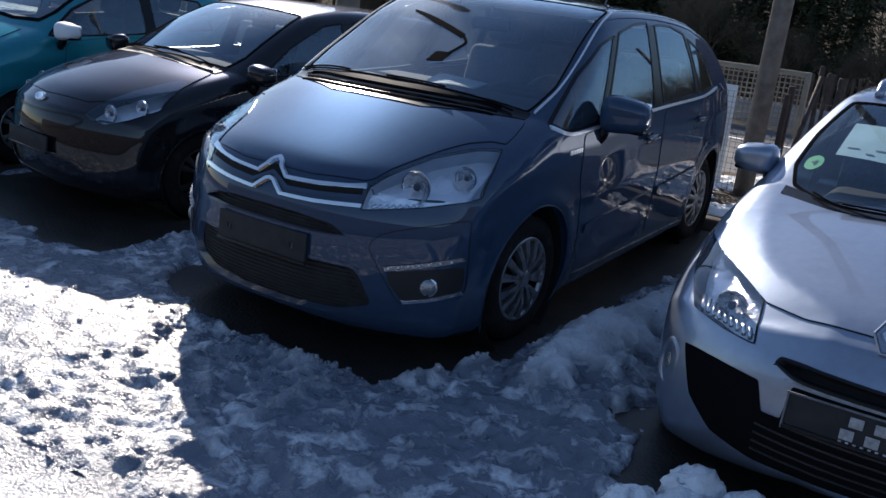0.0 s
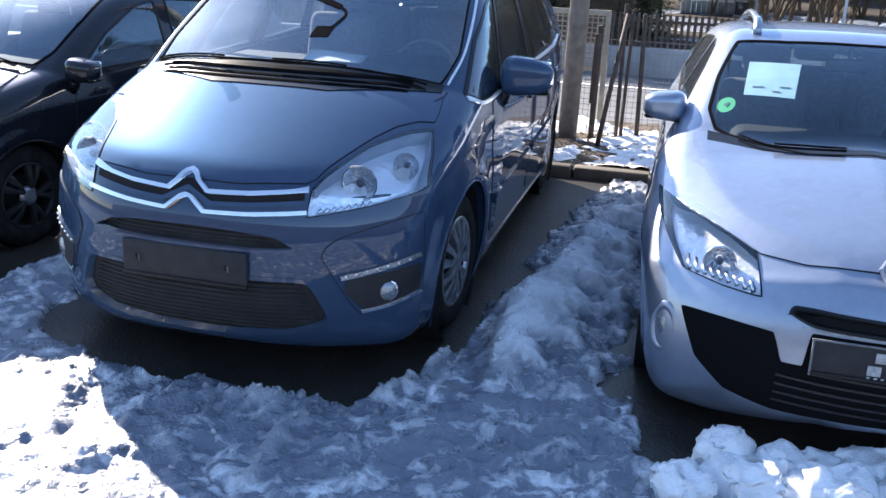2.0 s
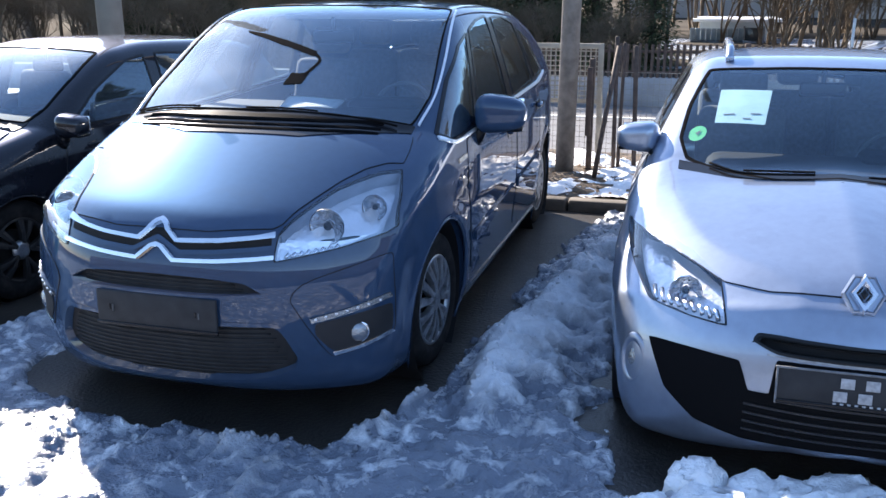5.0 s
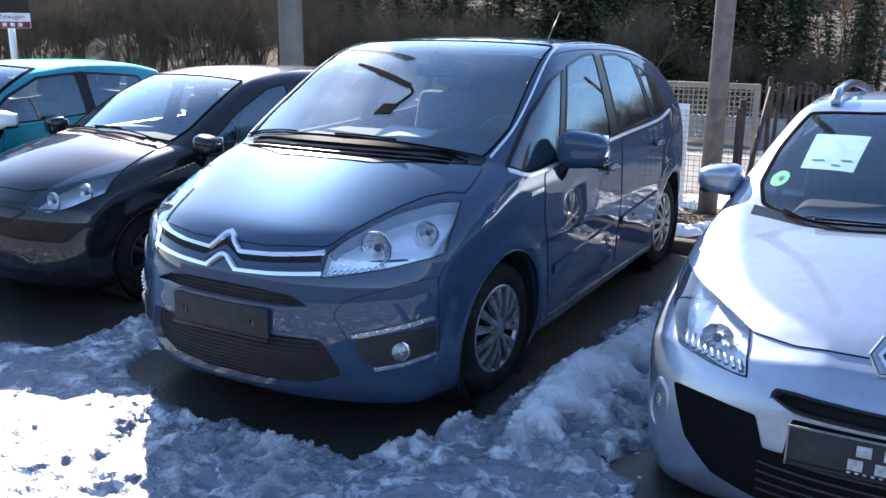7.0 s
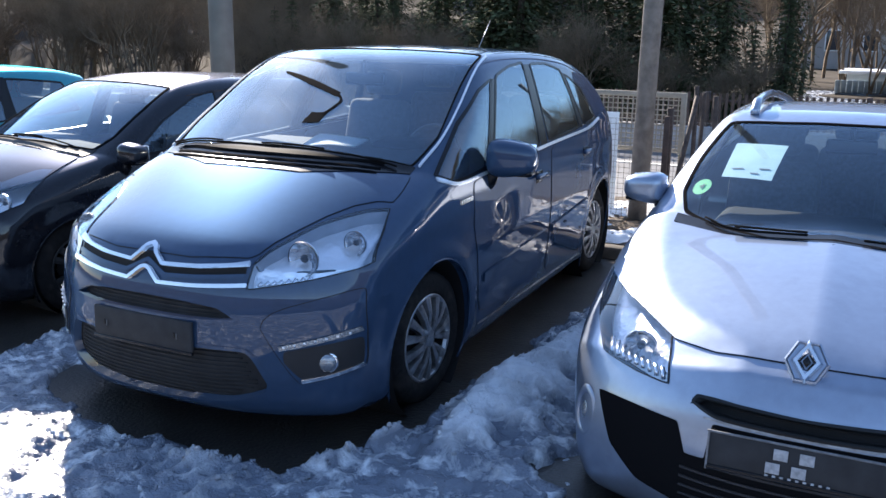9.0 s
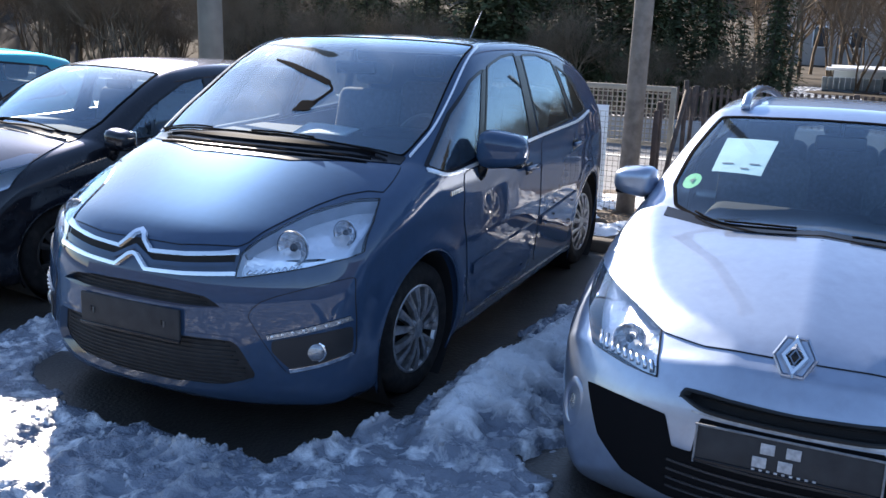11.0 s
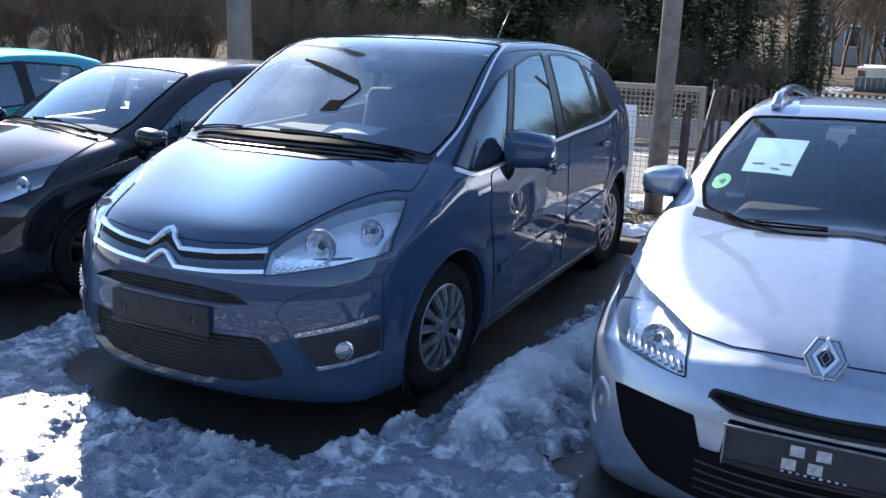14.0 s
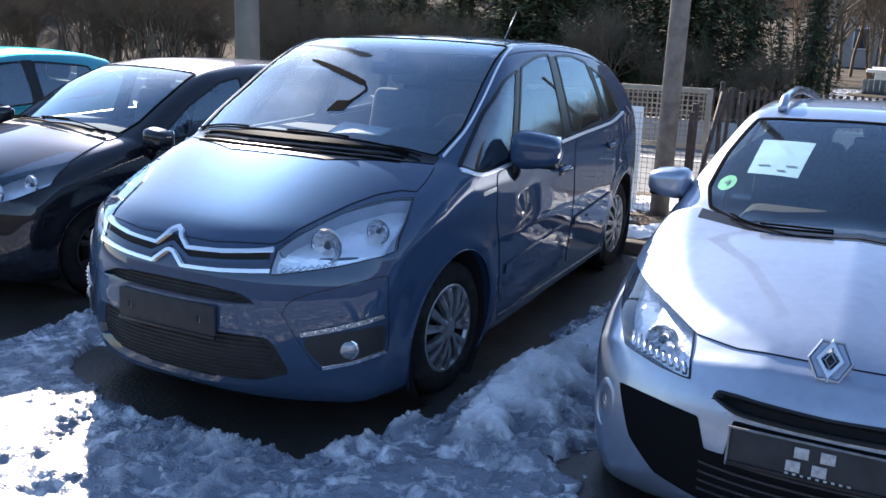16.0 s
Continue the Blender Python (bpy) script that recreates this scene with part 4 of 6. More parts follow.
    for sd in (1, -1):
        P = resample(rounded(pod, 0.08, 3), 0.02)
        pd = mesh_data_object("fog_lamp_pod", skin(S, "front", P, (), 0.005, 0.006, 0.03, sd), M_BLUE, car, "", False)
        mesh_data_object("pod_gap", skin(S, "front", inset(P, -0.003), [inset(P, 0.002)], 0.003, 0.004, 0.015, sd), M_GAP_SHADE, pd, "", False)
        low = [(0.6, 0.475), (0.7, 0.49), (0.835, 0.51), (0.83, 0.385), (0.66, 0.345), (0.6, 0.43)]
        mesh_data_object("pod_insert", skin(S, "front", rounded(low, 0.08, 3), (), 0.008, 0.006, 0.03, sd), M_DARK, pd, "", False)
        strip(pd, S, "chrome_lip", "front", [(0.655, 0.342), (0.74, 0.357), (0.83, 0.385)], 0.014, M_CHROME, (sd,), 0.012)
        dl = strip(car, S, "daytime_lamp", "front", [(0.585, 0.49), (0.7, 0.512), (0.83, 0.545)], 0.021, M_FOG, (sd,), 0.013)
        for k in range(7):
            c = onto(S, "front", [(0.6 + 0.033 * k, 0.495 + 0.0065 * k)], 0.009, sd)[0]
            part("lamp_cell", box(0, 0, 0, 0.018, 0.01, 0.009, 0.002), M_REFL, dl).matrix_local = Matrix.Translation(c)
        c = onto(S, "front", [(0.735, 0.415)], 0.0, sd)[0]
        fg = part("fog_lamp", lathe([(0.02, 0.001), (0.018, 0.02), (0.01, 0.036), (0.0, 0.042), (-0.02, 0.045)], 28), M_FOG, car)
        fg.matrix_local = Matrix.Translation(c) @ Vector((sd * 0.45, -0.9, 0)).to_track_quat("X", "Z").to_matrix().to_4x4()
        part("fog_reflector", lathe([(-0.02, 0.001), (-0.012, 0.02), (0.0, 0.036), (0.003, 0.045), (-0.01, 0.05)], 28), M_CHROME, fg)
    lamp(car, S, "headlight", "front", LAMP_BLUE, [(0.615, 0.868, 0.066), (0.742, 0.908, 0.048)], (1, -1), cut=0.06, ribs=(0.5, 0.66, 0.738, 0.755, 8), bright=True)
    strip(car, S, "chrome_bar", "front", [(-0.452, 0.832), (-0.25, 0.806), (-0.082, 0.796), (-0.022, 0.848), (0, 0.856), (0.022, 0.848), (0.082, 0.796), (0.25, 0.802), (0.455, 0.82)], 0.0135, M_CHROME, (1,), 0.021, 0)
    strip(car, S, "chrome_bar", "front", [(-0.457, 0.752), (-0.25, 0.735), (-0.08, 0.726), (-0.022, 0.771), (0, 0.778), (0.022, 0.771), (0.08, 0.726), (0.25, 0.73), (0.46, 0.742)], 0.0135, M_CHROME, (1,), 0.021, 0)
    for z, w, m, up in ((0.784, 0.03, M_GAP_SHADE, 0.003), (0.76, 0.016, M_BLUE, 0.012)):
        strip(car, S, "grille_slat", "front", [(-0.44, z + 0.024), (-0.25, z + 0.004), (-0.1, z - 0.004), (0, z + 0.045), (0.1, z - 0.004), (0.25, z + 0.002), (0.445, z + 0.016)], w, m, (1,), up, 0)
    pl = plate(car, S, 0.52, -0.057, 0.53, 0.14, 2)
    for x in (-0.19, 0.19):
        part("bolt", box(x, -0.01, 0.0, 0.006, 0.006, 0.026, 0.002), M_BOLT, pl)
        part("bolt_slot", box(x - 0.014, -0.009, 0.004, 0.006, 0.004, 0.022, 0.001), M_GLOSSBLACK, pl)
    door_mirror(car, M_BLUE, 0.885, 1.5, 1.12, (1,), wide=0.265, high=0.185)
    cowlp = mirrored([(0, 0.695), (0.28, 0.705), (0.5, 0.805), (0.73, 0.93), (0.73, 0.985), (0.4, 0.905), (0, 0.88)])
    cw = mesh_data_object("cowl_cover", skin(S, "top", cowlp, (), 0.0045, 0.01, 0.03), M_GLOSSBLACK, car, "", False)
    for k in range(3):
        y = 0.745 + 0.04 * k
        strip(cw, S, "cowl_rib", "top", [(-0.6, y + 0.1), (-0.3, y + 0.02), (0, y), (0.3, y + 0.02), (0.6, y + 0.1)], 0.012, M_MATT, (1,), 0.01)
    wiper(car, S, "top", [(0.66, 0.93), (0.3, 0.88), (-0.05, 0.87)])
    wiper(car, S, "top", [(0.05, 0.865), (-0.3, 0.885), (-0.68, 0.965)])
    dash_paper(AT_BLUE)
    band = [(-0.37, 1.53), (-0.25, 1.485), (-0.13, 1.435), (-0.01, 1.385), (0.105, 1.335), (0.1, 1.3), (-0.02, 1.35), (-0.14, 1.4), (-0.26, 1.46), (-0.365, 1.515)]
    strap = mesh_data_object("dark_strap", skin(S, "top", band, (), 0.004, 0.004, 0.03), M_MATT, car, "dark strap on the windscreen", False)
    strip(strap, S, "strap_end", "top", [(0.1, 1.32), (0.145, 1.275), (0.138, 1.22), (0.11, 1.15)], 0.012, M_MATT, (1,), 0.005)
    mesh_data_object("dark_tag", skin(S, "top", [(0.035, 1.075), (0.04, 1.16), (0.13, 1.168), (0.125, 1.088)], (), 0.004, 0.004, 0.03), M_MATT, strap, "", False)
    for sd in (1, -1):
        strip(car, S, "screen_trim", "top", [(0.742, 1.0), (0.757, 1.2), (0.735, 1.45), (0.695, 1.7), (0.648, 1.98)], 0.009, M_SATIN, (sd,), 0.012)
    cabin(car, S, (0.95, 1.13), 0.42, (1.93, 1.62), 2.2, deep=0.82, glance=(0.06, 1.66, 1.475))
    part("antenna_base", box(0, 3.34, 1.58, 0.05, 0.09, 0.04, 0.012), M_DARK, car)
    part("antenna", tube([(0, 3.34, 1.595), (0.0, 3.46, 1.71), (0.0, 3.57, 1.815)], 0.0035, 6), M_ALLOY, car)
    return car


def silver_car():
    S = SILVER
    screen = mirrored([(0, 0.985), (0.25, 1.0), (0.45, 1.1), (0.63, 1.25), (0.665, 1.38), (0.635, 1.6), (0.555, 1.9), (0.3, 1.86), (0, 1.85)])
    fglass = [(1.5, 0.985), (2.32, 1.0), (2.34, 1.3), (2.1, 1.28), (1.85, 1.19)]
    rglass = [(2.42, 1.0), (3.2, 1.02), (3.15, 1.25), (2.45, 1.3)]
    cglass = [(3.28, 1.025), (3.85, 1.05), (3.65, 1.15), (3.24, 1.23)]
    gr = mirrored([(0, 0.553), (0.27, 0.553), (0.345, 0.58), (0.33, 0.602), (0.26, 0.607), (0, 0.603)])
    mouth = mirrored([(0, 0.228), (0.36, 0.222), (0.52, 0.25), (0.63, 0.335), (0.7, 0.498), (0.55, 0.506), (0.385, 0.508), (0.352, 0.412), (0.285, 0.415), (0.272, 0.535), (0, 0.54)])
    rear = mirrored([(0, 0.84), (0.55, 0.86), (0.46, 1.1), (0, 1.13)])
    car = base_car("silver_estate_car", S, AT_SILVER, M_SILVER, 0.02, screen, [fglass, rglass, cglass], [gr], rear,
                   "metallic silver estate car with roof rails parked on snow", 0.315, 0.21, 10, lamps=(LAMP_SILVER,), glass_screen=M_WS_DIM, edge=0.014)
    lid(car, S, [(0, 0.13, 0.74), (0.3, 0.16, 0.735), (0.45, 0.228, 0.74), (0.57, 0.36, 0.78), (0.7, 0.52, 0.81), (0.82, 0.74, 0.83), (0.76, 1.0, 0.92), (0.665, 1.16, 0.95), (0.42, 1.0, 0.965), (0.2, 0.955, 0.97), (0, 0.945, 0.975)], M_SILVER)
    panel(car, S, "front_door", "side", [(1.2, 0.28), (2.3, 0.28), (2.36, 0.6), (2.36, 0.98), (1.35, 0.94), (1.2, 0.7)], M_SILVER, (1, -1))
    panel(car, S, "rear_door", "side", [(2.37, 0.28), (3.1, 0.28), (3.3, 0.6), (3.3, 1.01), (2.38, 0.985)], M_SILVER, (1, -1))
    opening(car, S, "upper_grille", "front", gr, (1,), M_GAP_SHADE, M_GLOSSBLACK, 0.05, wide=0.004, bars=2)
    strip(car, S, "chrome_lip", "front", [(-0.3, 0.545), (0, 0.547), (0.3, 0.545)], 0.006, M_ALLOY, (1,), 0.004)
    P = resample(rounded(mouth, 0.05, 3), 0.02)
    lg = mesh_data_object("lower_grille", skin(S, "front", P, (), 0.003, 0.006, 0.03), M_MATT, car, "", False)
    for z in np.arange(0.27, 0.4, 0.032):
        strip(lg, S, "slat", "front", [(-0.36, z), (0, z), (0.36, z)] if z < 0.37 else [(-0.26, z), (0, z), (0.26, z)], 0.008, M_DARK, (1,), 0.008)
    lamp(car, S, "headlight", "front", LAMP_SILVER, [(0.6, 0.69, 0.055)], (1, -1), cut=0.06, ribs=(0.47, 0.69, 0.612, 0.645, 9))

    for sd in (1, -1):
        c = onto(S, "front", [(0.755, 0.39)], 0.0, sd)[0]
        fb = part("fog_bezel", lathe([(-0.006, 0.075), (0.004, 0.066), (-0.004, 0.05), (-0.03, 0.036)], 28), M_SILVER, car)
        fb.matrix_local = Matrix.Translation(c) @ Vector((sd * 0.6, -0.8, 0.05)).to_track_quat("X", "Z").to_matrix().to_4x4() @ Matrix.Diagonal((1, 0.8, 1.35, 1))
        part("fog_lamp", lathe([(0.004, 0.001), (0.002, 0.016), (-0.003, 0.028)], 28), M_FOG, fb)
        part("fog_recess", lathe([(-0.004, 0.027), (-0.012, 0.044)], 28), M_GLOSSBLACK, fb)
        base = [(0.455, 1.97), (0.455, 2.07), (0.455, 2.3), (0.455, 2.9), (0.445, 3.6), (0.43, 3.9)]
        P3 = onto(S, "top", spline(base, 6), 0.0, sd)
        up = np.minimum(1, np.minimum(np.linspace(0, 14, len(P3)), np.linspace(14, 0, len(P3))) / 2.5)
        P3 = P3 + np.outer(0.003 + 0.042 * up ** 0.6, (0, 0, 1))
        part("roof_rail", tube(P3, 0.022, 10), M_SILVER, car)
        strip(car, S, "belt_strip", "side", [(1.4, 0.965), (2.4, 0.985), (3.3, 1.02), (4.0, 1.08)], 0.014, M_GLOSSBLACK, (sd,), 0.008)
    em = part("diamond_badge", lathe([(0.0, 0.084), (-0.018, 0.07), (-0.018, 0.05), (-0.004, 0.032)], 4, "y"), M_CHROME, car, "chrome diamond badge", False)
    em.matrix_local = pose(-0.018, 0.118, 0.764, -28) @ Matrix.Diagonal((0.56, 0.85, 0.84, 1))
    part("badge_centre", box(0, -0.004, 0, 0.032, 0.006, 0.032, 0.002, 1, Matrix.Rotation(radians(45), 4, "Y")), M_GLOSSBLACK, em)
    part("badge_plate", lathe([(0.03, 0.098), (0.0, 0.096), (-0.004, 0.088), (0.004, 0.08), (0.006, 0.0)], 6, "y"), M_SILVER, em, "", False).matrix_local = Matrix.Diagonal((1.25, 1, 0.92, 1))
    pl = plate(car, S, 0.475, -0.012, 0.54, 0.12, 8, True)
    for k, (x, z) in enumerate(((-0.055, 0.025), (0.02, 0.025), (-0.075, -0.02), (0.0, -0.02))):
        part("white_mark", box(x, -0.01, z, 0.042, 0.003, 0.034, 0.001), M_MARK, pl)
    for k in range(9):
        part("small_mark", box(-0.09 + 0.022 * k, -0.01, -0.045, 0.01, 0.003, 0.008, 0.0), M_MARK, pl)
    door_mirror(car, M_SILVER, 0.76, 1.52, 1.03, wide=0.2, high=0.14)
    cowlp = mirrored([(0, 0.942), (0.2, 0.95), (0.42, 0.995), (0.655, 1.17), (0.655, 1.25), (0.42, 1.1), (0.2, 1.05), (0, 1.045)])
    mesh_data_object("cowl_cover", skin(S, "top", cowlp, (), 0.0045, 0.01, 0.03), M_GLOSSBLACK, car, "", False)
    wiper(car, S, "top", [(-0.52, 1.17), (-0.38, 1.06), (-0.1, 1.01)])
    wiper(car, S, "top", [(0.1, 1.01), (0.38, 1.06), (0.58, 1.2)])
    screen_sheet(S, AT_SILVER)
    cabin(car, S, (1.14, 0.95), 0.22, (1.93, 1.36), 1.95, 1, 0.48)
    return car


def black_car():
    S = BLACK
    screen = mirrored([(0, 0.98), (0.4, 1.02), (0.63, 1.1), (0.66, 1.25), (0.62, 1.55), (0.55, 1.85), (0.3, 1.82), (0, 1.8)])
    fglass = [(1.25, 0.96), (2.1, 0.985), (2.15, 1.36), (1.95, 1.33), (1.6, 1.18)]
    rglass = [(2.2, 0.99), (2.95, 1.03), (2.75, 1.33), (2.25, 1.37)]
    rear = mirrored([(0, 1.02), (0.5, 1.04), (0.45, 1.27), (0, 1.29)])
    car = base_car("black_hatchback", S, AT_BLACK, M_BLACK, 0.026, screen, [fglass, rglass], [], rear,
                   "black hatchback with sun glinting on its roof", 0.3, 0.195, 10, face=M_DARKWHEEL, lamps=(LAMP_BLACK,), edge=0.014)
    lid(car, S, [(0, 0.12, 0.775), (0.4, 0.19, 0.77), (0.55, 0.32, 0.8), (0.72, 0.66, 0.88), (0.64, 0.98, 0.98), (0.4, 0.94, 1.0), (0, 0.91, 1.01)], M_BLACK)
    panel(car, S, "front_door", "side", [(1.15, 0.28), (2.1, 0.28), (2.17, 0.6), (2.15, 0.97), (1.2, 0.93)], M_BLACK, (1, -1))
    panel(car, S, "rear_door", "side", [(2.18, 0.28), (2.9, 0.28), (3.05, 0.6), (3.0, 1.01), (2.17, 0.975)], M_BLACK, (1, -1))
    lamp(car, S, "headlight", "front", LAMP_BLACK, [(0.57, 0.75, 0.055), (0.685, 0.8, 0.055)], (1, -1))
    opening(car, S, "grille", "front", mirrored([(0, 0.58), (0.36, 0.6), (0.46, 0.66), (0.36, 0.68), (0, 0.67)]), (1,), M_DARK, M_GLOSSBLACK, 0.02)
    opening(car, S, "lower_grille", "front", mirrored([(0, 0.25), (0.45, 0.26), (0.5, 0.36), (0.4, 0.4), (0, 0.4)]), (1,), M_DARK, M_BLACK, 0.02)
    plate(car, S, 0.47, -0.01, 0.52, 0.115, 4)
    em = part("oval_badge", lathe([(0.0, 0.06), (-0.012, 0.05), (-0.008, 0.04), (-0.01, 0.0)], 28, "y"), M_CHROME, car)
    em.matrix_local = pose(0, 0.085, 0.75, -35) @ Matrix.Diagonal((1, 1, 0.55, 1))
    door_mirror(car, M_BLACK, 0.83, 1.2, 1.0, wide=0.2, high=0.14)
    cowlp = mirrored([(0, 0.91), (0.4, 0.94), (0.64, 1.01), (0.64, 1.12), (0.4, 1.04), (0, 1.0)])
    mesh_data_object("cowl_cover", skin(S, "top", cowlp, (), 0.0045, 0.01, 0.03), M_DARK, car, "", False)
    wiper(car, S, "top", [(0.55, 1.06), (0.2, 1.03), (-0.1, 1.01)])
    wiper(car, S, "top", [(-0.05, 1.0), (-0.3, 1.02), (-0.58, 1.07)])
    cabin(car, S, (1.02, 1.02), 0.34, (1.9, 1.4), 1.85, 1, 0.56)
    return car


def teal_car():
    S = TEAL
    screen = mirrored([(0, 0.82), (0.4, 0.86), (0.6, 0.96), (0.63, 1.1), (0.58, 1.4), (0.52, 1.6), (0.3, 1.56), (0, 1.54)])
    fglass = [(0.92, 0.96), (1.86, 0.98), (1.86, 1.325), (1.5, 1.3), (1.2, 1.17)]
    rglass = [(1.93, 0.985), (2.62, 1.02), (2.5, 1.27), (1.94, 1.325)]
    rear = mirrored([(0, 1.03), (0.46, 1.05), (0.4, 1.24), (0, 1.26)])
    car = base_car("teal_hatchback", S, AT_TEAL, M_TEAL, 0.026, screen, [fglass, rglass], [], rear, "small teal hatchback, its mirrors coloured white for a bright reflection", 0.28, 0.18, 10, lamps=(LAMP_TEAL,))
    for sd in (1, -1):
        mesh_data_object("window_pillar", skin(S, "side", [(1.85, 0.98), (1.94, 0.985), (1.95, 1.325), (1.85, 1.325)], (), 0.003, 0.03, 0.04, sd), M_GLOSSBLACK, car, "", False)
    panel(car, S, "front_door", "side", [(1.0, 0.28), (1.85, 0.28), (1.9, 0.6), (1.88, 0.97), (1.05, 0.94)], M_TEAL, (1, -1))
    lid(car, S, [(0, 0.14, 0.81), (0.4, 0.22, 0.81), (0.62, 0.45, 0.88), (0.58, 0.84, 1.0), (0.4, 0.78, 1.03), (0, 0.74, 1.035)], M_TEAL)
    lamp(car, S, "headlight", "front", LAMP_TEAL, [(0.6, 0.72, 0.05)], (1, -1))
    opening(car, S, "grille", "front", mirrored([(0, 0.3), (0.4, 0.3), (0.45, 0.42), (0, 0.44)]), (1,), M_DARK, M_TEAL, 0.02)
    # White shells: the bright reflection on the mirrors is put into their colour.
    door_mirror(car, M_PAPER, 0.8, 1.02, 1.02, wide=0.19, high=0.13)
    cabin(car, S, (0.85, 1.03), 0.22, (1.65, 1.36), 1.4, 1, 0.54)
    return car


blue_car()
silver_car()
black_car()
teal_car()


# ---- ground ----
def fbm(x, y, scale, octaves=4, seed=0.0):
    out, amp = 0.0, 1.0
    for k in range(octaves):
        out += amp * noise.noise((x * scale + seed, y * scale - seed, seed * 1.7))
        scale *= 2.05
        amp *= 0.5
    return out


def sheet(name, x0, x1, y0, y1, step, height, keep=None):
    nx, ny = int((x1 - x0) / step) + 1, int((y1 - y0) / step) + 1
    V, H = [], []
    for j in range(ny):
        for i in range(nx):
            x, y = x0 + i * step, y0 + j * step
            z = height(x, y)
            V.append((x, y, z))
    F = []
    for j in range(ny - 1):
        for i in range(nx - 1):
            q = (j * nx + i, j * nx + i + 1, (j + 1) * nx + i + 1, (j + 1) * nx + i)
            if keep is None or max(V[k][2] for k in q) > keep:
                F.append(q)
    me = bpy.data.meshes.new(name)
    me.from_pydata(V, [], F)
    return me


bm = bmesh.new()
bmesh.ops.create_grid(bm, x_segments=60, y_segments=60, size=300)
ground = mesh_object("ground", bm, M_EARTH)
# Out-of-view walls, added to keep the bright horizon out of the car reflections.
M_UNSEEN_WALL = mat("unseen_wall_brown", (0.055, 0.05, 0.046), 0.9, var=0.25, scale=0.7, dirt=(0.09, 0.085, 0.08), dirt_scale=0.6)
for name, x, y, sx, sy in (("unseen_wall_south", -2, -17.0, 60, 0.3), ("unseen_wall_east", 20.0, -5, 0.3, 23.6)):
    tagged(mesh_object(name, rbox(bmesh.new(), x, y, 2.0, sx, sy, 4.2, 0.02), M_UNSEEN_WALL), "unseen plain dark brown wall added to darken reflections in the cars", "wall", kind="structure")
lot = mesh_data_object("lot_surface", sheet("lot", -16, 12, -14, 4.15, 0.5, lambda x, y: 0.005), M_ASPHALT)
tagged(lot, "dark wet asphalt of the car lot", "pavement", kind="structure")
tagged(ground, "brown winter earth reaching to the hills", "ground", kind="structure")


def bump(v, a, b, s):
    """1 between a and b, falling off over s."""
    return 1 / (1 + math.exp(-(v - a) / s)) / (1 + math.exp((v - b) / s))


def front_edge(x):
    """How far the bare wet ground under the blue car reaches towards the lane."""
    return np.interp(x, [-1.2, -0.75, -0.41, 0.26, 0.63, 0.82, 0.95, 1.1], [0.5, 0.12, 0.0, -0.07, -0.02, 0.22, 0.6, 1.6])


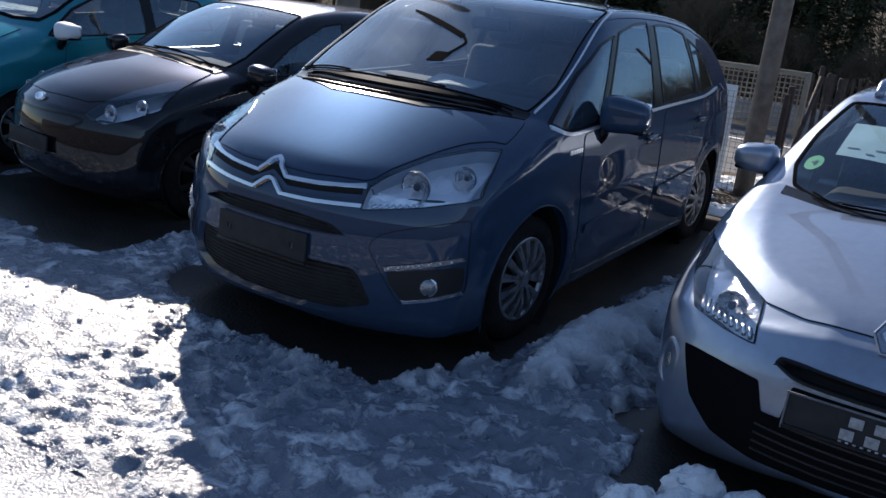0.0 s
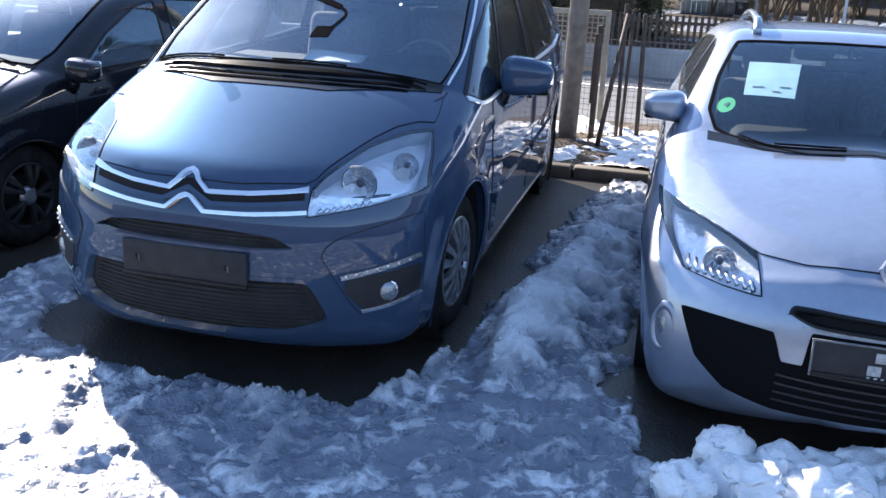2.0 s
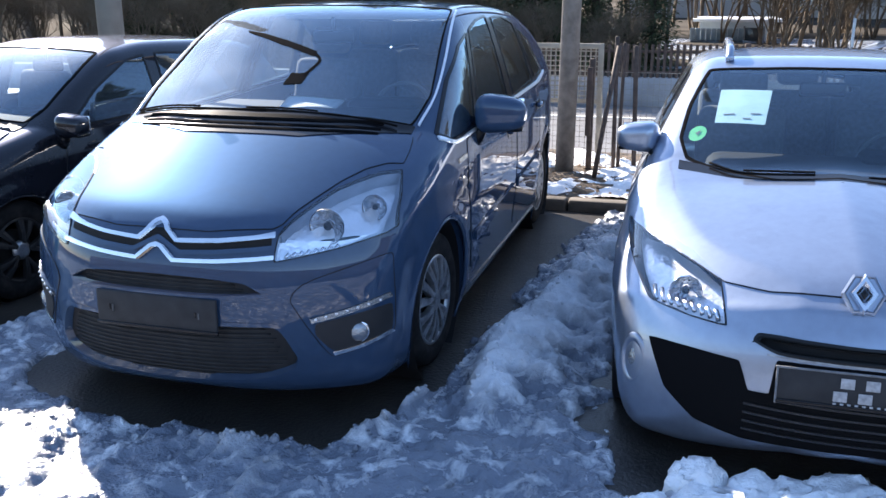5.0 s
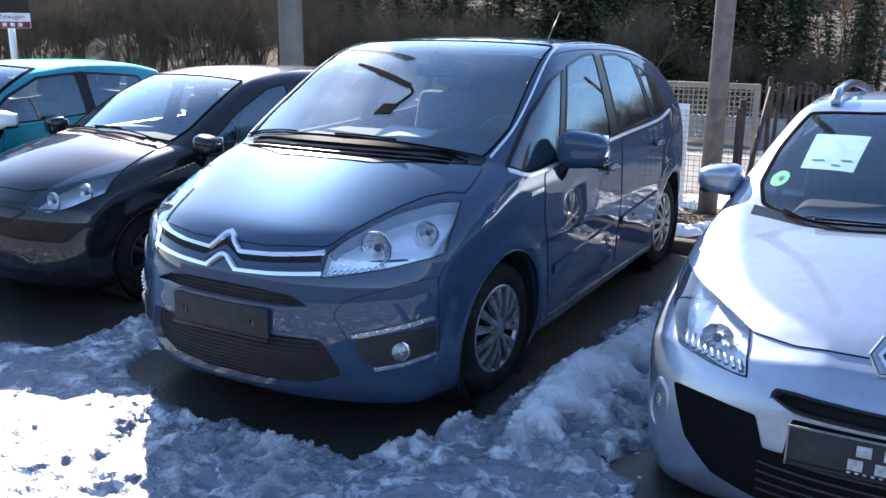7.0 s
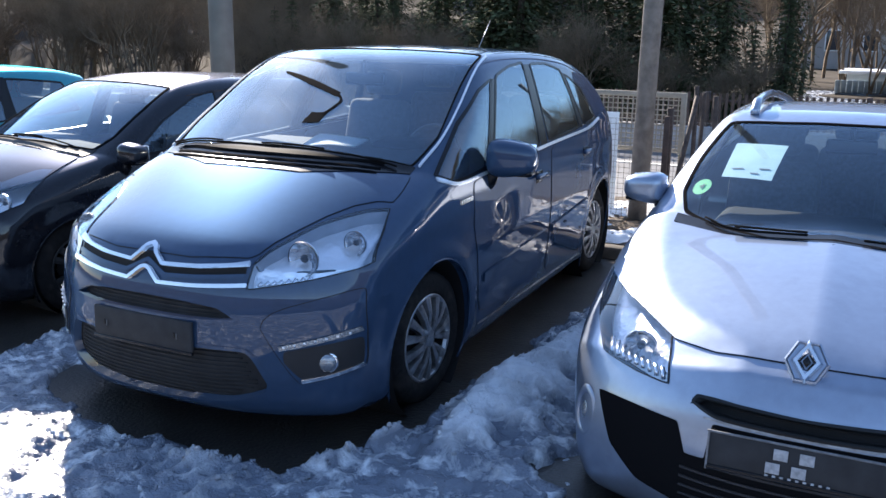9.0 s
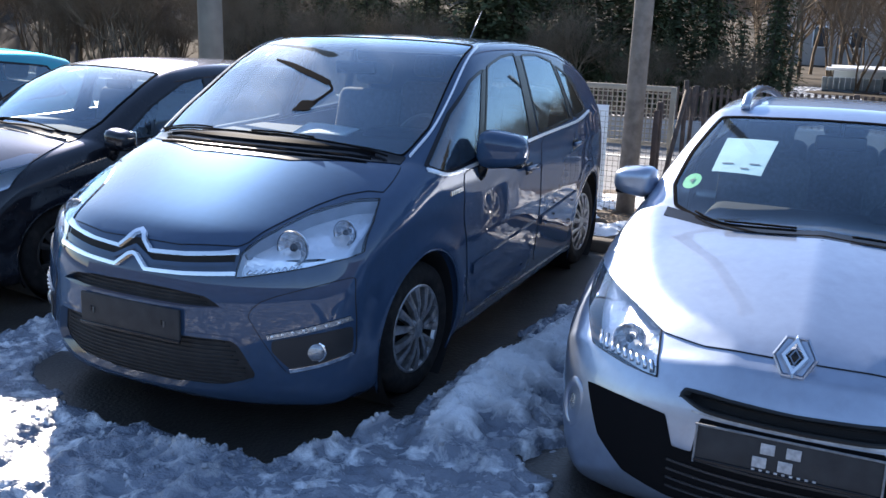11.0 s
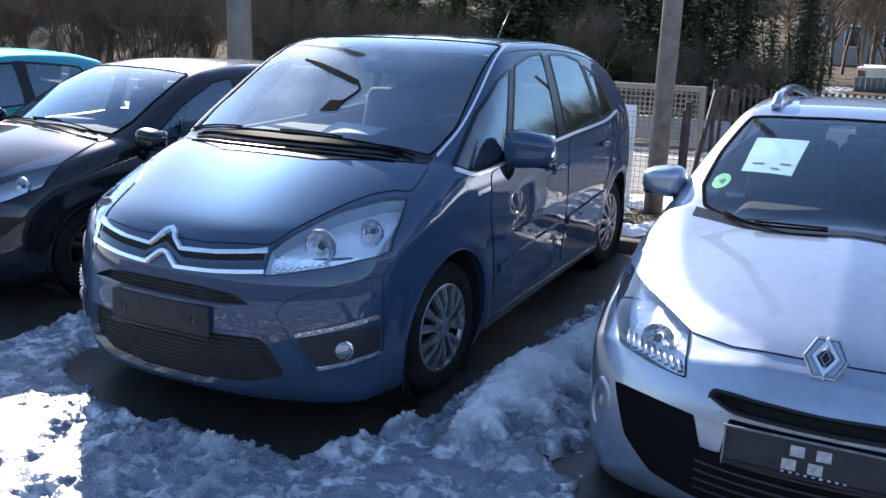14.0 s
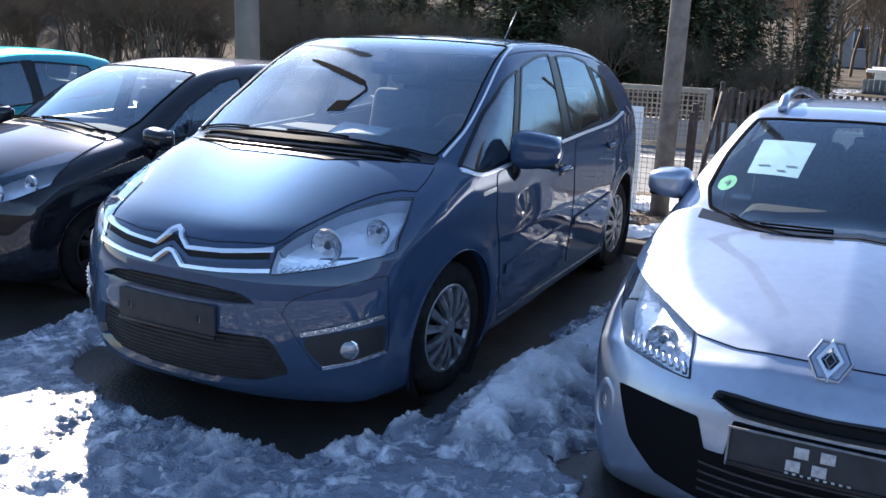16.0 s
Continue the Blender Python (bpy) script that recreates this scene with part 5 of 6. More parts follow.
def snow_height(x, y):
    """Snow: banks between the cars, trodden ice before them, bare wet ground under them."""
    n1, n2, n3 = fbm(x, y, 1.1, 3, 3.1), fbm(x, y, 4.5, 4, 7.7), fbm(x, y, 17.0, 4, 1.3)
    lump = 0.42 - 1.3 * abs(fbm(x + 0.04 * n2, y + 0.03 * n3, 5.2, 3, 4.4))
    billow = 1 - abs(fbm(x + 0.05 * n2, y, 3.2, 3, 2.2)) * 1.6
    wob = 0.1 * fbm(x, y, 2.4, 4, 9.0) + 0.05 * n3
    h = 0.028 + 0.02 * n1
    under = bump(x + wob, -0.95, 0.93 + 0.12 * max(0.0, y - 1.0), 0.02) * bump(y + 0.6 * wob, front_edge(x), 4.6, 0.015)
    under = max(under, bump(x + wob, 1.78 - 0.12 * bump(y, 0.1, 0.95, 0.1) * (1 + n2), 3.5, 0.02) * bump(y + 0.5 * wob, 0.06 - 0.12 * bump(x, 1.6, 1.95, 0.05), 4.6, 0.02))
    under = max(under, bump(x + wob, -3.3, -1.5, 0.03) * bump(y + wob, 0.2, 4.6, 0.03))
    under = max(under, bump(x + wob, -5.3, -3.5, 0.03) * bump(y + wob, 0.5, 4.6, 0.03))
    crest = 1.17 + 0.16 * max(0.0, y - 1.2) + 0.05 * n1
    bank = math.exp(-((x - crest) / (0.09 if x < crest else 0.3)) ** 2) * bump(y, 0.5, 3.4, 0.12)
    bank2 = math.exp(-((x + 1.22) / 0.2) ** 2) * bump(y, 0.6, 4.0, 0.2)
    h += 0.15 * bank * (0.65 + 0.5 * billow + 0.5 * n2 + 0.5 * lump) + 0.07 * bank2 * (1 + 0.5 * n2)
    rim = math.exp(-((y - front_edge(x) + 0.1) / 0.07) ** 2) * (bump(x, 0.05, 0.5, 0.06) + 1.5 * bump(x, 0.8, 0.97, 0.03) + 0.8 * bump(x, -0.45, -0.36, 0.03))
    h += 0.042 * rim * (1 + 0.5 * n2 + lump)
    row = bump(x, 1.95, 4.2, 0.03) * math.exp(-((y + 0.16 - 0.05 * n2) / 0.12) ** 2)
    h += 0.13 * row * (0.7 + 0.4 * billow + 0.5 * n2)
    rut = math.exp(-((x - 0.56 + 0.03 * n2) / 0.028) ** 2) * bump(y, -0.9, -0.33, 0.04)
    calm = 1 - 0.88 * bump(x, -9.0, -0.4, 0.1) * bump(y, -9.0, 0.15, 0.1)
    n2, n3, lump = n2 * calm, n3 * (0.25 + 0.75 * calm), lump * calm
    h += 0.03 * rut + 0.013 * n2 + 0.01 * n3 + 0.036 * lump + 0.03 * calm * max(0.0, 0.22 - abs(fbm(x, y, 9.0, 3, 6.1))) + 0.02 * billow * bump(y, -3.0, 0.2, 0.3)
    crumb = fbm(x, y, 34.0, 2, 2.9)
    h += 0.016 * max(0.0, crumb - 0.12) * (0.3 + max(0.0, fbm(x, y, 5.0, 2, 12.0)) * 3.0) - 0.012 * max(0.0, 0.1 - abs(fbm(x, y, 7.0, 2, 15.0)))
    h = max(0.2 * math.tanh(h / 0.2), 0.012 + 0.004 * n3)
    return h - under * 0.25


for name, x0, x1, y0, y1, st in (("snow", -2.35, 3.6, -1.3, 4.04, 0.0135), ("snow", -9.0, -2.33, -1.35, 4.04, 0.05), ("snow", 3.57, 9.0, -1.35, 4.04, 0.05), ("snow", -9.0, 9.0, -8.0, -1.27, 0.08)):
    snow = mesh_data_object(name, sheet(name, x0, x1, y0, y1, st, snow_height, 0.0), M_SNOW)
    tagged(snow, "trodden, half-melted dirty snow and ice", "snow", kind="stuff")
# loose lumps of snow and ice
rnd = random.Random(5)
ball = bmesh.new()
bmesh.ops.create_icosphere(ball, subdivisions=2, radius=1)
BALL_V, BALL_F = [v.co.copy() for v in ball.verts], [[v.index for v in f.verts] for f in ball.faces]
ball.free()


def crumbs(name, material, count, biggest, label):
    """Loose crumbs of snow and ice, thickest along the edges of the melted places."""
    V, F = [], []
    for k in range(count):
        if k % 4 == 0:
            x, y = rnd.uniform(-1.6, 3.2), rnd.uniform(-0.95, 1.6)
        elif k % 4 == 1:
            x = rnd.uniform(-0.9, 1.0)
            y = float(front_edge(x)) - 0.1 + rnd.gauss(0, 0.07)
        elif k % 4 == 2:
            y = rnd.uniform(0.4, 3.2)
            x = 1.1 + 0.16 * max(0.0, y - 1.2) + rnd.gauss(0, 0.12)
        else:
            x, y = rnd.uniform(0.2, 2.0), rnd.uniform(-0.8, 0.5)
        z = snow_height(x, y)
        if z < 0.005 and rnd.random() < 0.97:
            continue
        r = 0.004 + biggest * rnd.random() ** 4
        turn = Euler((rnd.random() * 6, rnd.random() * 6, rnd.random() * 6)).to_matrix()
        flat = Vector((1.0, rnd.uniform(0.6, 1.3), rnd.uniform(0.45, 0.9)))
        off = Vector((rnd.random() * 50, 0, 0))
        i = len(V)
        for q in BALL_V:
            w = turn @ (q * flat)
            w = w + 0.45 * noise.noise_vector(w * 1.1 + off) + 0.25 * noise.noise_vector(w * 2.7 + off)
            V.append((x + r * w.x, y + r * w.y, max(z, 0) + r * (w.z + 0.05)))
        F += [[i + j for j in f] for f in BALL_F]
    me = bpy.data.meshes.new(name)
    me.from_pydata(V, [], F)
    tagged(mesh_data_object(name, me, material), label, "snow", kind="stuff")


crumbs("snow_crumbs", M_SNOW, 900, 0.011, "loose clean crumbs of snow")
crumbs("ice_crumbs", M_SNOW, 260, 0.022, "loose grey crumbs of ice")

# broken blocks of clean snow along the silver car's nose
for x, y, r, tall in ((1.93, -0.24, 0.085, 0.7), (2.06, -0.03, 0.08, 1.25), (2.14, -0.2, 0.08, 0.75), (2.25, -0.03, 0.075, 1.15), (2.36, -0.04, 0.07, 1.05), (2.54, 0.0, 0.115, 1.1), (2.42, -0.2, 0.1, 0.8), (2.66, -0.18, 0.1, 0.8), (2.77, -0.02, 0.115, 0.95), (2.95, -0.02, 0.11, 0.95), (3.15, -0.04, 0.13, 0.9), (3.4, -0.05, 0.12, 0.8)):
    bm = bmesh.new()
    bmesh.ops.create_icosphere(bm, subdivisions=4, radius=1)
    for v in bm.verts:
        q = Vector([math.copysign(abs(c) ** 0.62, c) for c in v.co]) * r * 1.2
        q.z *= tall
        v.co = q + r * 0.26 * noise.noise_vector(q * (1.1 / r) + Vector((x * 9, y * 7, 0))) + r * 0.2 * noise.noise_vector(q * (3.2 / r) + Vector((x, 0, 0))) + r * 0.13 * noise.noise_vector(q * (7.0 / r))
    ck = mesh_object("snow_block", bm, M_FRESH)
    ck.matrix_world = pose(x, y, max(0.0, min(0.1, snow_height(x, y))) - 0.3 * r, 0, 0, x * 300)
    tagged(ck, "broken block of clean white snow beside a car", "snow", group="snow blocks")


# ---- behind the cars ----
M_CONC = mat("concrete", (0.08, 0.068, 0.057), 0.85, var=0.2, scale=8, bump=0.003, bump_scale=60, dirt=(0.1, 0.09, 0.08), dirt_scale=4)
M_SOIL = mat("leaf_litter", (0.09, 0.065, 0.045), 0.9, var=0.5, scale=12, bump=0.02, bump_scale=30, dirt=(0.2, 0.15, 0.09), dirt_scale=18)
M_POLE = mat("weathered_pole", (0.17, 0.15, 0.135), 0.85, var=0.25, scale=14, bump=0.003, bump_scale=40, dirt=(0.09, 0.075, 0.06), dirt_scale=5)
M_LOWWALL = mat("grey_wall", (0.3, 0.31, 0.33), 0.85, var=0.2, scale=1.5, dirt=(0.18, 0.17, 0.16), dirt_scale=1.2)
M_GREYPOLE = mat("grey_pole", (0.12, 0.125, 0.13), 0.7, var=0.15, scale=5)
M_WIRE = mat("fence_wire", (0.22, 0.21, 0.19), 0.5, 0.3, var=0.2)
M_RUST = mat("rusty_steel", (0.06, 0.042, 0.034), 0.8, var=0.4, scale=20, bump=0.002, bump_scale=60)
M_ROAD = mat("pale_road", (0.13, 0.13, 0.135), 0.6, var=0.2, scale=2, bump=0.003, bump_scale=80, dirt=(0.2, 0.2, 0.2), dirt_scale=0.8)
M_LINE = mat("road_line", (0.7, 0.7, 0.68), 0.7, var=0.15, scale=6)
M_LATTICE = mat("cream_lattice", (0.27, 0.245, 0.2), 0.75, var=0.2, scale=6, dirt=(0.17, 0.15, 0.12), dirt_scale=5, dirt_amount=0.5)
M_BROWN = mat("brown_wood", (0.075, 0.05, 0.04), 0.8, var=0.3, scale=10)
M_NEEDLE = mat("conifer_green", (0.066, 0.082, 0.045), 0.95, spec=0.05, var=0.5, scale=4)
M_TWIG = mat("bare_twigs", (0.17, 0.135, 0.1), 0.95, spec=0.05, var=0.3, scale=3)
M_TRUNK = mat("dark_bark", (0.05, 0.04, 0.033), 0.9, var=0.3, scale=8)
M_WALL = mat("pale_render", (0.4, 0.385, 0.37), 0.8, var=0.12, scale=0.8, dirt=(0.25, 0.24, 0.22), dirt_scale=0.5)
M_ROOFSHEET = mat("sheet_roof", (0.35, 0.42, 0.46), 0.5, 0.2, var=0.15)
M_HILL = mat("brown_hillside", (0.06, 0.05, 0.04), 0.95, var=0.6, scale=0.35, spec=0.1)
M_PANE = mat("dark_pane", (0.04, 0.05, 0.06), 0.1)

kerb = empty("kerb", label="low concrete kerb behind the parked cars", category="kerb", kind="structure")
for k in range(14):
    part("kerb_stone", box(-6.5 + k * 1.0, 4.12, 0.03, 0.985, 0.14, 0.12, 0.02), M_CONC, kerb)
vz = lambda x, y: 0.085 + 0.03 * fbm(x, y, 2, 4, 2.0) + 0.012 * fbm(x, y, 12, 2, 6.0)
verge = mesh_data_object("verge", sheet("verge", -14, 10, 4.19, 6.3, 0.06, vz), M_SOIL)
tagged(verge, "strip of brown leaf litter and soil by the fence", "ground", kind="structure")
vh = lambda x, y: vz(x, y) + 0.024 + 0.085 * fbm(x, y, 1.5, 5, 5.0) + 0.02 * fbm(x, y, 9, 3, 8.0)
vs = mesh_data_object("verge_snow", sheet("verge_snow", -4, 5, 4.2, 5.9, 0.022, vh, None), M_FRESH)
tagged(vs, "patches of melting snow on the verge", "snow", kind="stuff")
bm = bmesh.new()
for k in range(1300):
    x, y = rnd.uniform(-0.5, 3.0), 4.2 + 1.6 * rnd.random() ** (0.7 if k % 3 else 2.5)
    a, r = rnd.random() * 6.3, rnd.uniform(0.012, 0.035)
    c = Vector((x, y, (max(vz(x, y), vh(x, y)) if k % 4 == 0 else vz(x, y)) + rnd.uniform(0.0, 0.02)))
    u, w = Vector((math.cos(a), math.sin(a), rnd.uniform(-0.4, 0.4))) * r, Vector((-math.sin(a), math.cos(a), rnd.uniform(-0.4, 0.4))) * r * 0.6
    bm.faces.new([bm.verts.new(c + q) for q in (-u, -w, u, w)])
tagged(mesh_object("dead_leaves", bm, mat("dead_leaf", (0.16, 0.1, 0.055), 0.9, var=0.4, scale=30)), "dead brown leaves lying on the verge", "leaves", kind="stuff")

road = mesh_data_object("road", sheet("road", -120, 120, 6.35, 10.8, 1.4, lambda x, y: 0.03), M_ROAD)
tagged(road, "pale dry street beyond the fence", "road", kind="structure")
for y, w in ((9.25, 0.12),):
    ln = part("road_line", box(0, y, 0.036, 160, w, 0.004, 0.0), M_LINE)
    tagged(ln, "white line along the street", "road marking", kind="structure")

post = empty("utility_pole", label="brown weathered utility pole by the wire fence", category="pole")
part("shaft", tube([(0.8, 5.2, 0.0), (0.835, 5.2, 3.0), (0.87, 5.2, 6.5)], 0.086, 16, 0.082), M_POLE, post)
pole2 = part("concrete_pole", tube([(-4.42, 5.9, 0.0), (-4.42, 5.9, 3.5), (-4.42, 5.9, 7.0)], 0.145, 16, 0.13), M_GREYPOLE)
tagged(pole2, "grey concrete pole at the edge of the lot", "pole")


def wire_fence(name, x0, x1, y, z0, z1, cell, label):
    f = empty(name, label=label, category="fence")
    bm = bmesh.new()
    r = 0.0016
    for k in range(int((x1 - x0) / cell) + 1):
        rbox(bm, x0 + k * cell, y, (z0 + z1) / 2, 2 * r, 2 * r, z1 - z0, 0)
    for k in range(int((z1 - z0) / cell) + 1):
        rbox(bm, (x0 + x1) / 2, y + 0.003, z0 + k * cell, x1 - x0, 2 * r, 2 * r, 0)
    tagged(part("wire_mesh", bm, M_WIRE, f, "", False), kind="stuff")
    return f


fence = wire_fence("wire_fence", -1.6, 4.4, 5.42, 0.08, 0.98, 0.05, "rusty wire mesh fence on thin iron posts")
for x, lean, h, w in ((1.21, 0.02, 1.3, 0.035), (1.28, -0.01, 1.25, 0.03), (1.38, 0.04, 1.22, 0.04), (1.0, 0.0, 1.1, 0.05), (2.9, 0.0, 1.2, 0.04), (-1.2, 0.0, 1.2, 0.04)):
    part("iron_post", box(x + lean / 2, 5.38, h / 2, w, w, h, 0.004, 1, Matrix.Rotation(-lean / h, 4, "Y")), M_RUST, fence)
part("leaning_bar", tube([(1.1, 4.98, 0.08), (1.16, 5.12, 0.6), (1.24, 5.28, 1.22)], 0.022, 8), M_RUST, fence)
part("hanging_board", box(0.99, 5.3, 0.72, 0.05, 0.025, 0.62, 0.006), M_BROWN, fence)


def lattice(x0, x1, y, z0, z1, cell, bar):
    f = empty("lattice_fence", label="cream square lattice fence panel", category="fence")
    w = x1 - x0
    part("frame", rbox(rbox(rbox(box(x0, y, (z0 + z1) / 2, 0.05, 0.05, z1 - z0 + 0.05, 0.006), x1, y, (z0 + z1) / 2, 0.05, 0.05, z1 - z0 + 0.05, 0.006), (x0 + x1) / 2, y, z1, w, 0.045, 0.05, 0.006), (x0 + x1) / 2, y, z0, w, 0.045, 0.04, 0.006), M_LATTICE, f)
    n = int(w / cell)
    for k in range(1, n):
        part("upright_slat", box(x0 + w * k / n, y - 0.006, (z0 + z1) / 2, bar, 0.01, z1 - z0, 0.0), M_LATTICE, f, "", False)
    m = int((z1 - z0) / cell)
    for k in range(1, m):
        part("cross_slat", box((x0 + x1) / 2, y + 0.006, z0 + (z1 - z0) * k / m, w, 0.01, bar, 0.0), M_LATTICE, f, "", False)
    for x in (x0, x1):
        part("fence_post", box(x, y + 0.05, z0 / 2, 0.05, 0.05, z0 + 0.1, 0.006), M_LATTICE, f)
    return f


lattice(-0.42, 1.02, 5.85, 0.66, 1.18, 0.047, 0.011)
lattice(-1.9, -0.47, 5.87, 0.66, 1.2, 0.047, 0.011)
tagged(part("white_board", box(0.36, 5.6, 0.54, 0.24, 0.012, 0.96, 0.003), M_PAPER), "plain white board fixed to the wire fence", "board")

far = empty("picket_fence", label="dark brown picket fence across the street", category="fence")
wall = part("low_wall", box(6, 10.85, 0.2, 60, 0.2, 0.44, 0.02), M_LOWWALL)
tagged(wall, "low grey wall across the street", "wall", kind="structure")
one = box(0, 0, 0, 0.045, 0.018, 0.5, 0.006, 1)
me = bpy.data.meshes.new("picket")
one.to_mesh(me)
me.materials.append(M_BROWN)
for k in range(170):
    o = new("picket", me)
    o.parent, o.location = far, (-4 + k * 0.09, 10.82, 0.66 + 0.008 * math.sin(k * 1.7))
for z in (0.5, 0.8):
    part("rail", box(3.65, 10.85, z, 15.4, 0.03, 0.04, 0.005), M_BROWN, far)
for k in range(8):
    part("fence_post", box(-3.9 + k * 2.15, 10.87, 0.66, 0.08, 0.08, 0.54, 0.01), M_BROWN, far)
yard = mesh_data_object("yard_snow", sheet("yard_snow", 0.6, 40, 11.1, 30, 0.5, lambda x, y: 0.0 + 0.12 * fbm(x, y, 0.25, 3, 4.0), 0.01), M_SNOW)
tagged(yard, "snow lying in the gardens across the street", "snow", kind="stuff")


# ---- trees ----
def conifer(seed, high, wide):
    """A spruce: tapering trunk, whorls of drooping boughs set with small sprays of needles."""
    r = random.Random(seed)
    tree = empty("conifer", label="dark green conifer behind the street", category="tree", group="conifers")
    part("trunk", tube([(0, 0, -0.1), (0.03, 0, high * 0.5), (0, 0.02, high)], 0.13, 8, 0.02), M_TRUNK, tree)
    V, F = [], []
    z = 0.15
    while z < high * 0.98:
        reach = wide * (1 - (z / high) ** 1.15) * r.uniform(0.75, 1.1) + 0.1
        n = 9
        for k in range(n):
            a = 2 * math.pi * (k + r.random()) / n
            R = reach * r.uniform(0.7, 1.1)
            for s in range(int(12 + R * 20)):
                t = (s + r.random()) / (12 + R * 20)
                d = R * t
                c = Vector((math.cos(a) * d, math.sin(a) * d, z - 0.3 * d * t + r.uniform(-0.08, 0.08)))
                c += Vector((-math.sin(a), math.cos(a), 0)) * r.uniform(-0.16, 0.16) * (0.4 + t)
                q = r.uniform(0.07, 0.18)
                u = Vector((math.cos(a) + r.uniform(-0.7, 0.7), math.sin(a) + r.uniform(-0.7, 0.7), r.uniform(-0.7, 0.15))).normalized() * q
                w = u.cross(Vector((r.uniform(-0.4, 0.4), r.uniform(-0.4, 0.4), 1))).normalized() * q * 0.3
                i = len(V)
                V += [tuple(c - u * 0.2), tuple(c + u * 0.5 + w), tuple(c + u), tuple(c + u * 0.5 - w)]
                F.append((i, i + 1, i + 2, i + 3))
        z += 0.17 + 0.02 * z
    m = bpy.data.meshes.new("crown")
    m.from_pydata(V, [], F)
    tagged(mesh_data_object("crown", m, M_NEEDLE, tree, "", False), kind="stuff")
    return tree


def bare_tree(seed, high, label, spread=0.5, stems=1, thick=0.07):
    """A leafless tree: a trunk forking into ever thinner twigs."""
    r = random.Random(seed)
    tree = empty("bare_tree", label=label, category="tree", group="bare trees")
    V, F = [], []

    def limb(a, d, length, rad, depth):
        n = 3
        p = a.copy()
        ring = None
        for k in range(n + 1):
            s = 4
            rr = rad * (1 - 0.4 * k / n)
            x = d.orthogonal().normalized()
            y = d.cross(x)
            i = len(V)
            for q in range(s):
                t = 2 * math.pi * q / s
                V.append(tuple(p + rr * (math.cos(t) * x + math.sin(t) * y)))
            if ring is not None:
                F.extend((ring + q, ring + (q + 1) % s, i + (q + 1) % s, i + q) for q in range(s))
            ring = i
            d = (d + Vector((r.uniform(-1, 1), r.uniform(-1, 1), r.uniform(-0.4, 0.7))) * 0.16).normalized()
            if k < n:
                p = p + d * length / n
            if depth > 0 and k > 0:
                for _ in range(2 if depth > 1 else 3):
                    side = (d + Vector((r.uniform(-1, 1), r.uniform(-1, 1), r.uniform(-0.2, 0.8))) * spread * 1.6).normalized()
                    limb(p, side, length * r.uniform(0.5, 0.75), rr * 0.55, depth - 1)
    for _ in range(stems):
        limb(Vector((r.uniform(-0.2, 0.2) * (stems > 1), r.uniform(-0.2, 0.2) * (stems > 1), -0.1)), Vector((r.uniform(-0.3, 0.3) * (stems > 1), r.uniform(-0.3, 0.3) * (stems > 1), 1)).normalized(), high * 0.5, thick, 3)
    m = bpy.data.meshes.new("crown")
    m.from_pydata(V, [], F)
    tagged(mesh_data_object("crown", m, M_TWIG, tree), kind="stuff")
    return tree


firs = [conifer(1, 6.5, 1.7), conifer(2, 5.5, 1.5), conifer(3, 7.5, 2.0)]
spots = [(-0.4, 17.0, 0.75), (0.75, 18.5, 0.62)]
for k in range(8):
    spots.append((-2.2 - 1.15 * k + rnd.uniform(-0.4, 0.4), 16.6 + rnd.uniform(0, 1.2) + 0.25 * k * (k > 8), rnd.uniform(0.8, 1.15) * (1.0 if k < 4 else 0.6)))
for k in range(5):
    spots.append((-3 - 2.2 * k + rnd.uniform(-0.6, 0.6), 21 + rnd.uniform(0, 2) + 0.3 * k, rnd.uniform(1.0, 1.4) * (1.0 if k < 3 else 0.6)))
for k in range(17):
    spots.append((1.0 - 0.75 * k + rnd.uniform(-0.3, 0.3), 15.9 + rnd.uniform(0, 0.8), rnd.uniform(0.28, 0.42)))
for k in range(8):
    spots.append((-1.5 - 1.3 * k + rnd.uniform(-0.3, 0.3), 19 + rnd.uniform(0, 1.5), rnd.uniform(0.6, 0.9)))
for k, (x, y, s) in enumerate(spots):
    m = Matrix.Translation((x, y, 0)) @ Matrix.Rotation(k * 1.9, 4, "Z") @ Matrix.Diagonal((s, s, s, 1))
    if k < 3:
        firs[k].matrix_world = m
    else:
        copy_thing(firs[k % 3], pose(x, y, 0, 0, 0, k * 70)).scale = (s, s, s)
# Tall conifers out of view, added only to darken the side glass reflections.
for x, y, k in ((11.5, 13.5, 0), (13.5, 15.5, 2), (14.5, 12.0, 1), (16.0, 14.0, 2), (17.5, 17.0, 0), (19.5, 14.5, 2)):
    copy_thing(firs[k], pose(x, y, 0, 0, 0, x * 40)).scale = (1.6, 1.6, 1.6)
bare = [bare_tree(11, 4.5, "leafless garden tree with dark twigs", 0.55), bare_tree(12, 3.4, "leafless tangled shrub with pale twigs", 0.6, 5, 0.035), bare_tree(13, 5.5, "tall leafless tree with fine branches", 0.45)]
places = [(1.05, 19.5, 0, 0.9), (3.75, 21, 1, 1.0), (4.4, 24, 2, 1.0)]
for k in range(18):
    places.append((4.5 + 0.9 * k + rnd.uniform(-0.4, 0.4), 19 + rnd.uniform(0, 6), 1 if k % 3 else 0, rnd.uniform(0.8, 1.2)))
for k in range(7):
    places.append((-2.2 + 0.9 * k + rnd.uniform(-0.3, 0.3), 25 + rnd.uniform(0, 10), (0, 2, 1)[k % 3], rnd.uniform(0.9, 1.3)))
for k in range(14):
    places.append((-2.0 + 0.5 * k + rnd.uniform(-0.3, 0.3), 32 + rnd.uniform(0, 9), (1, 0, 2)[k % 3], rnd.uniform(1.0, 1.5)))
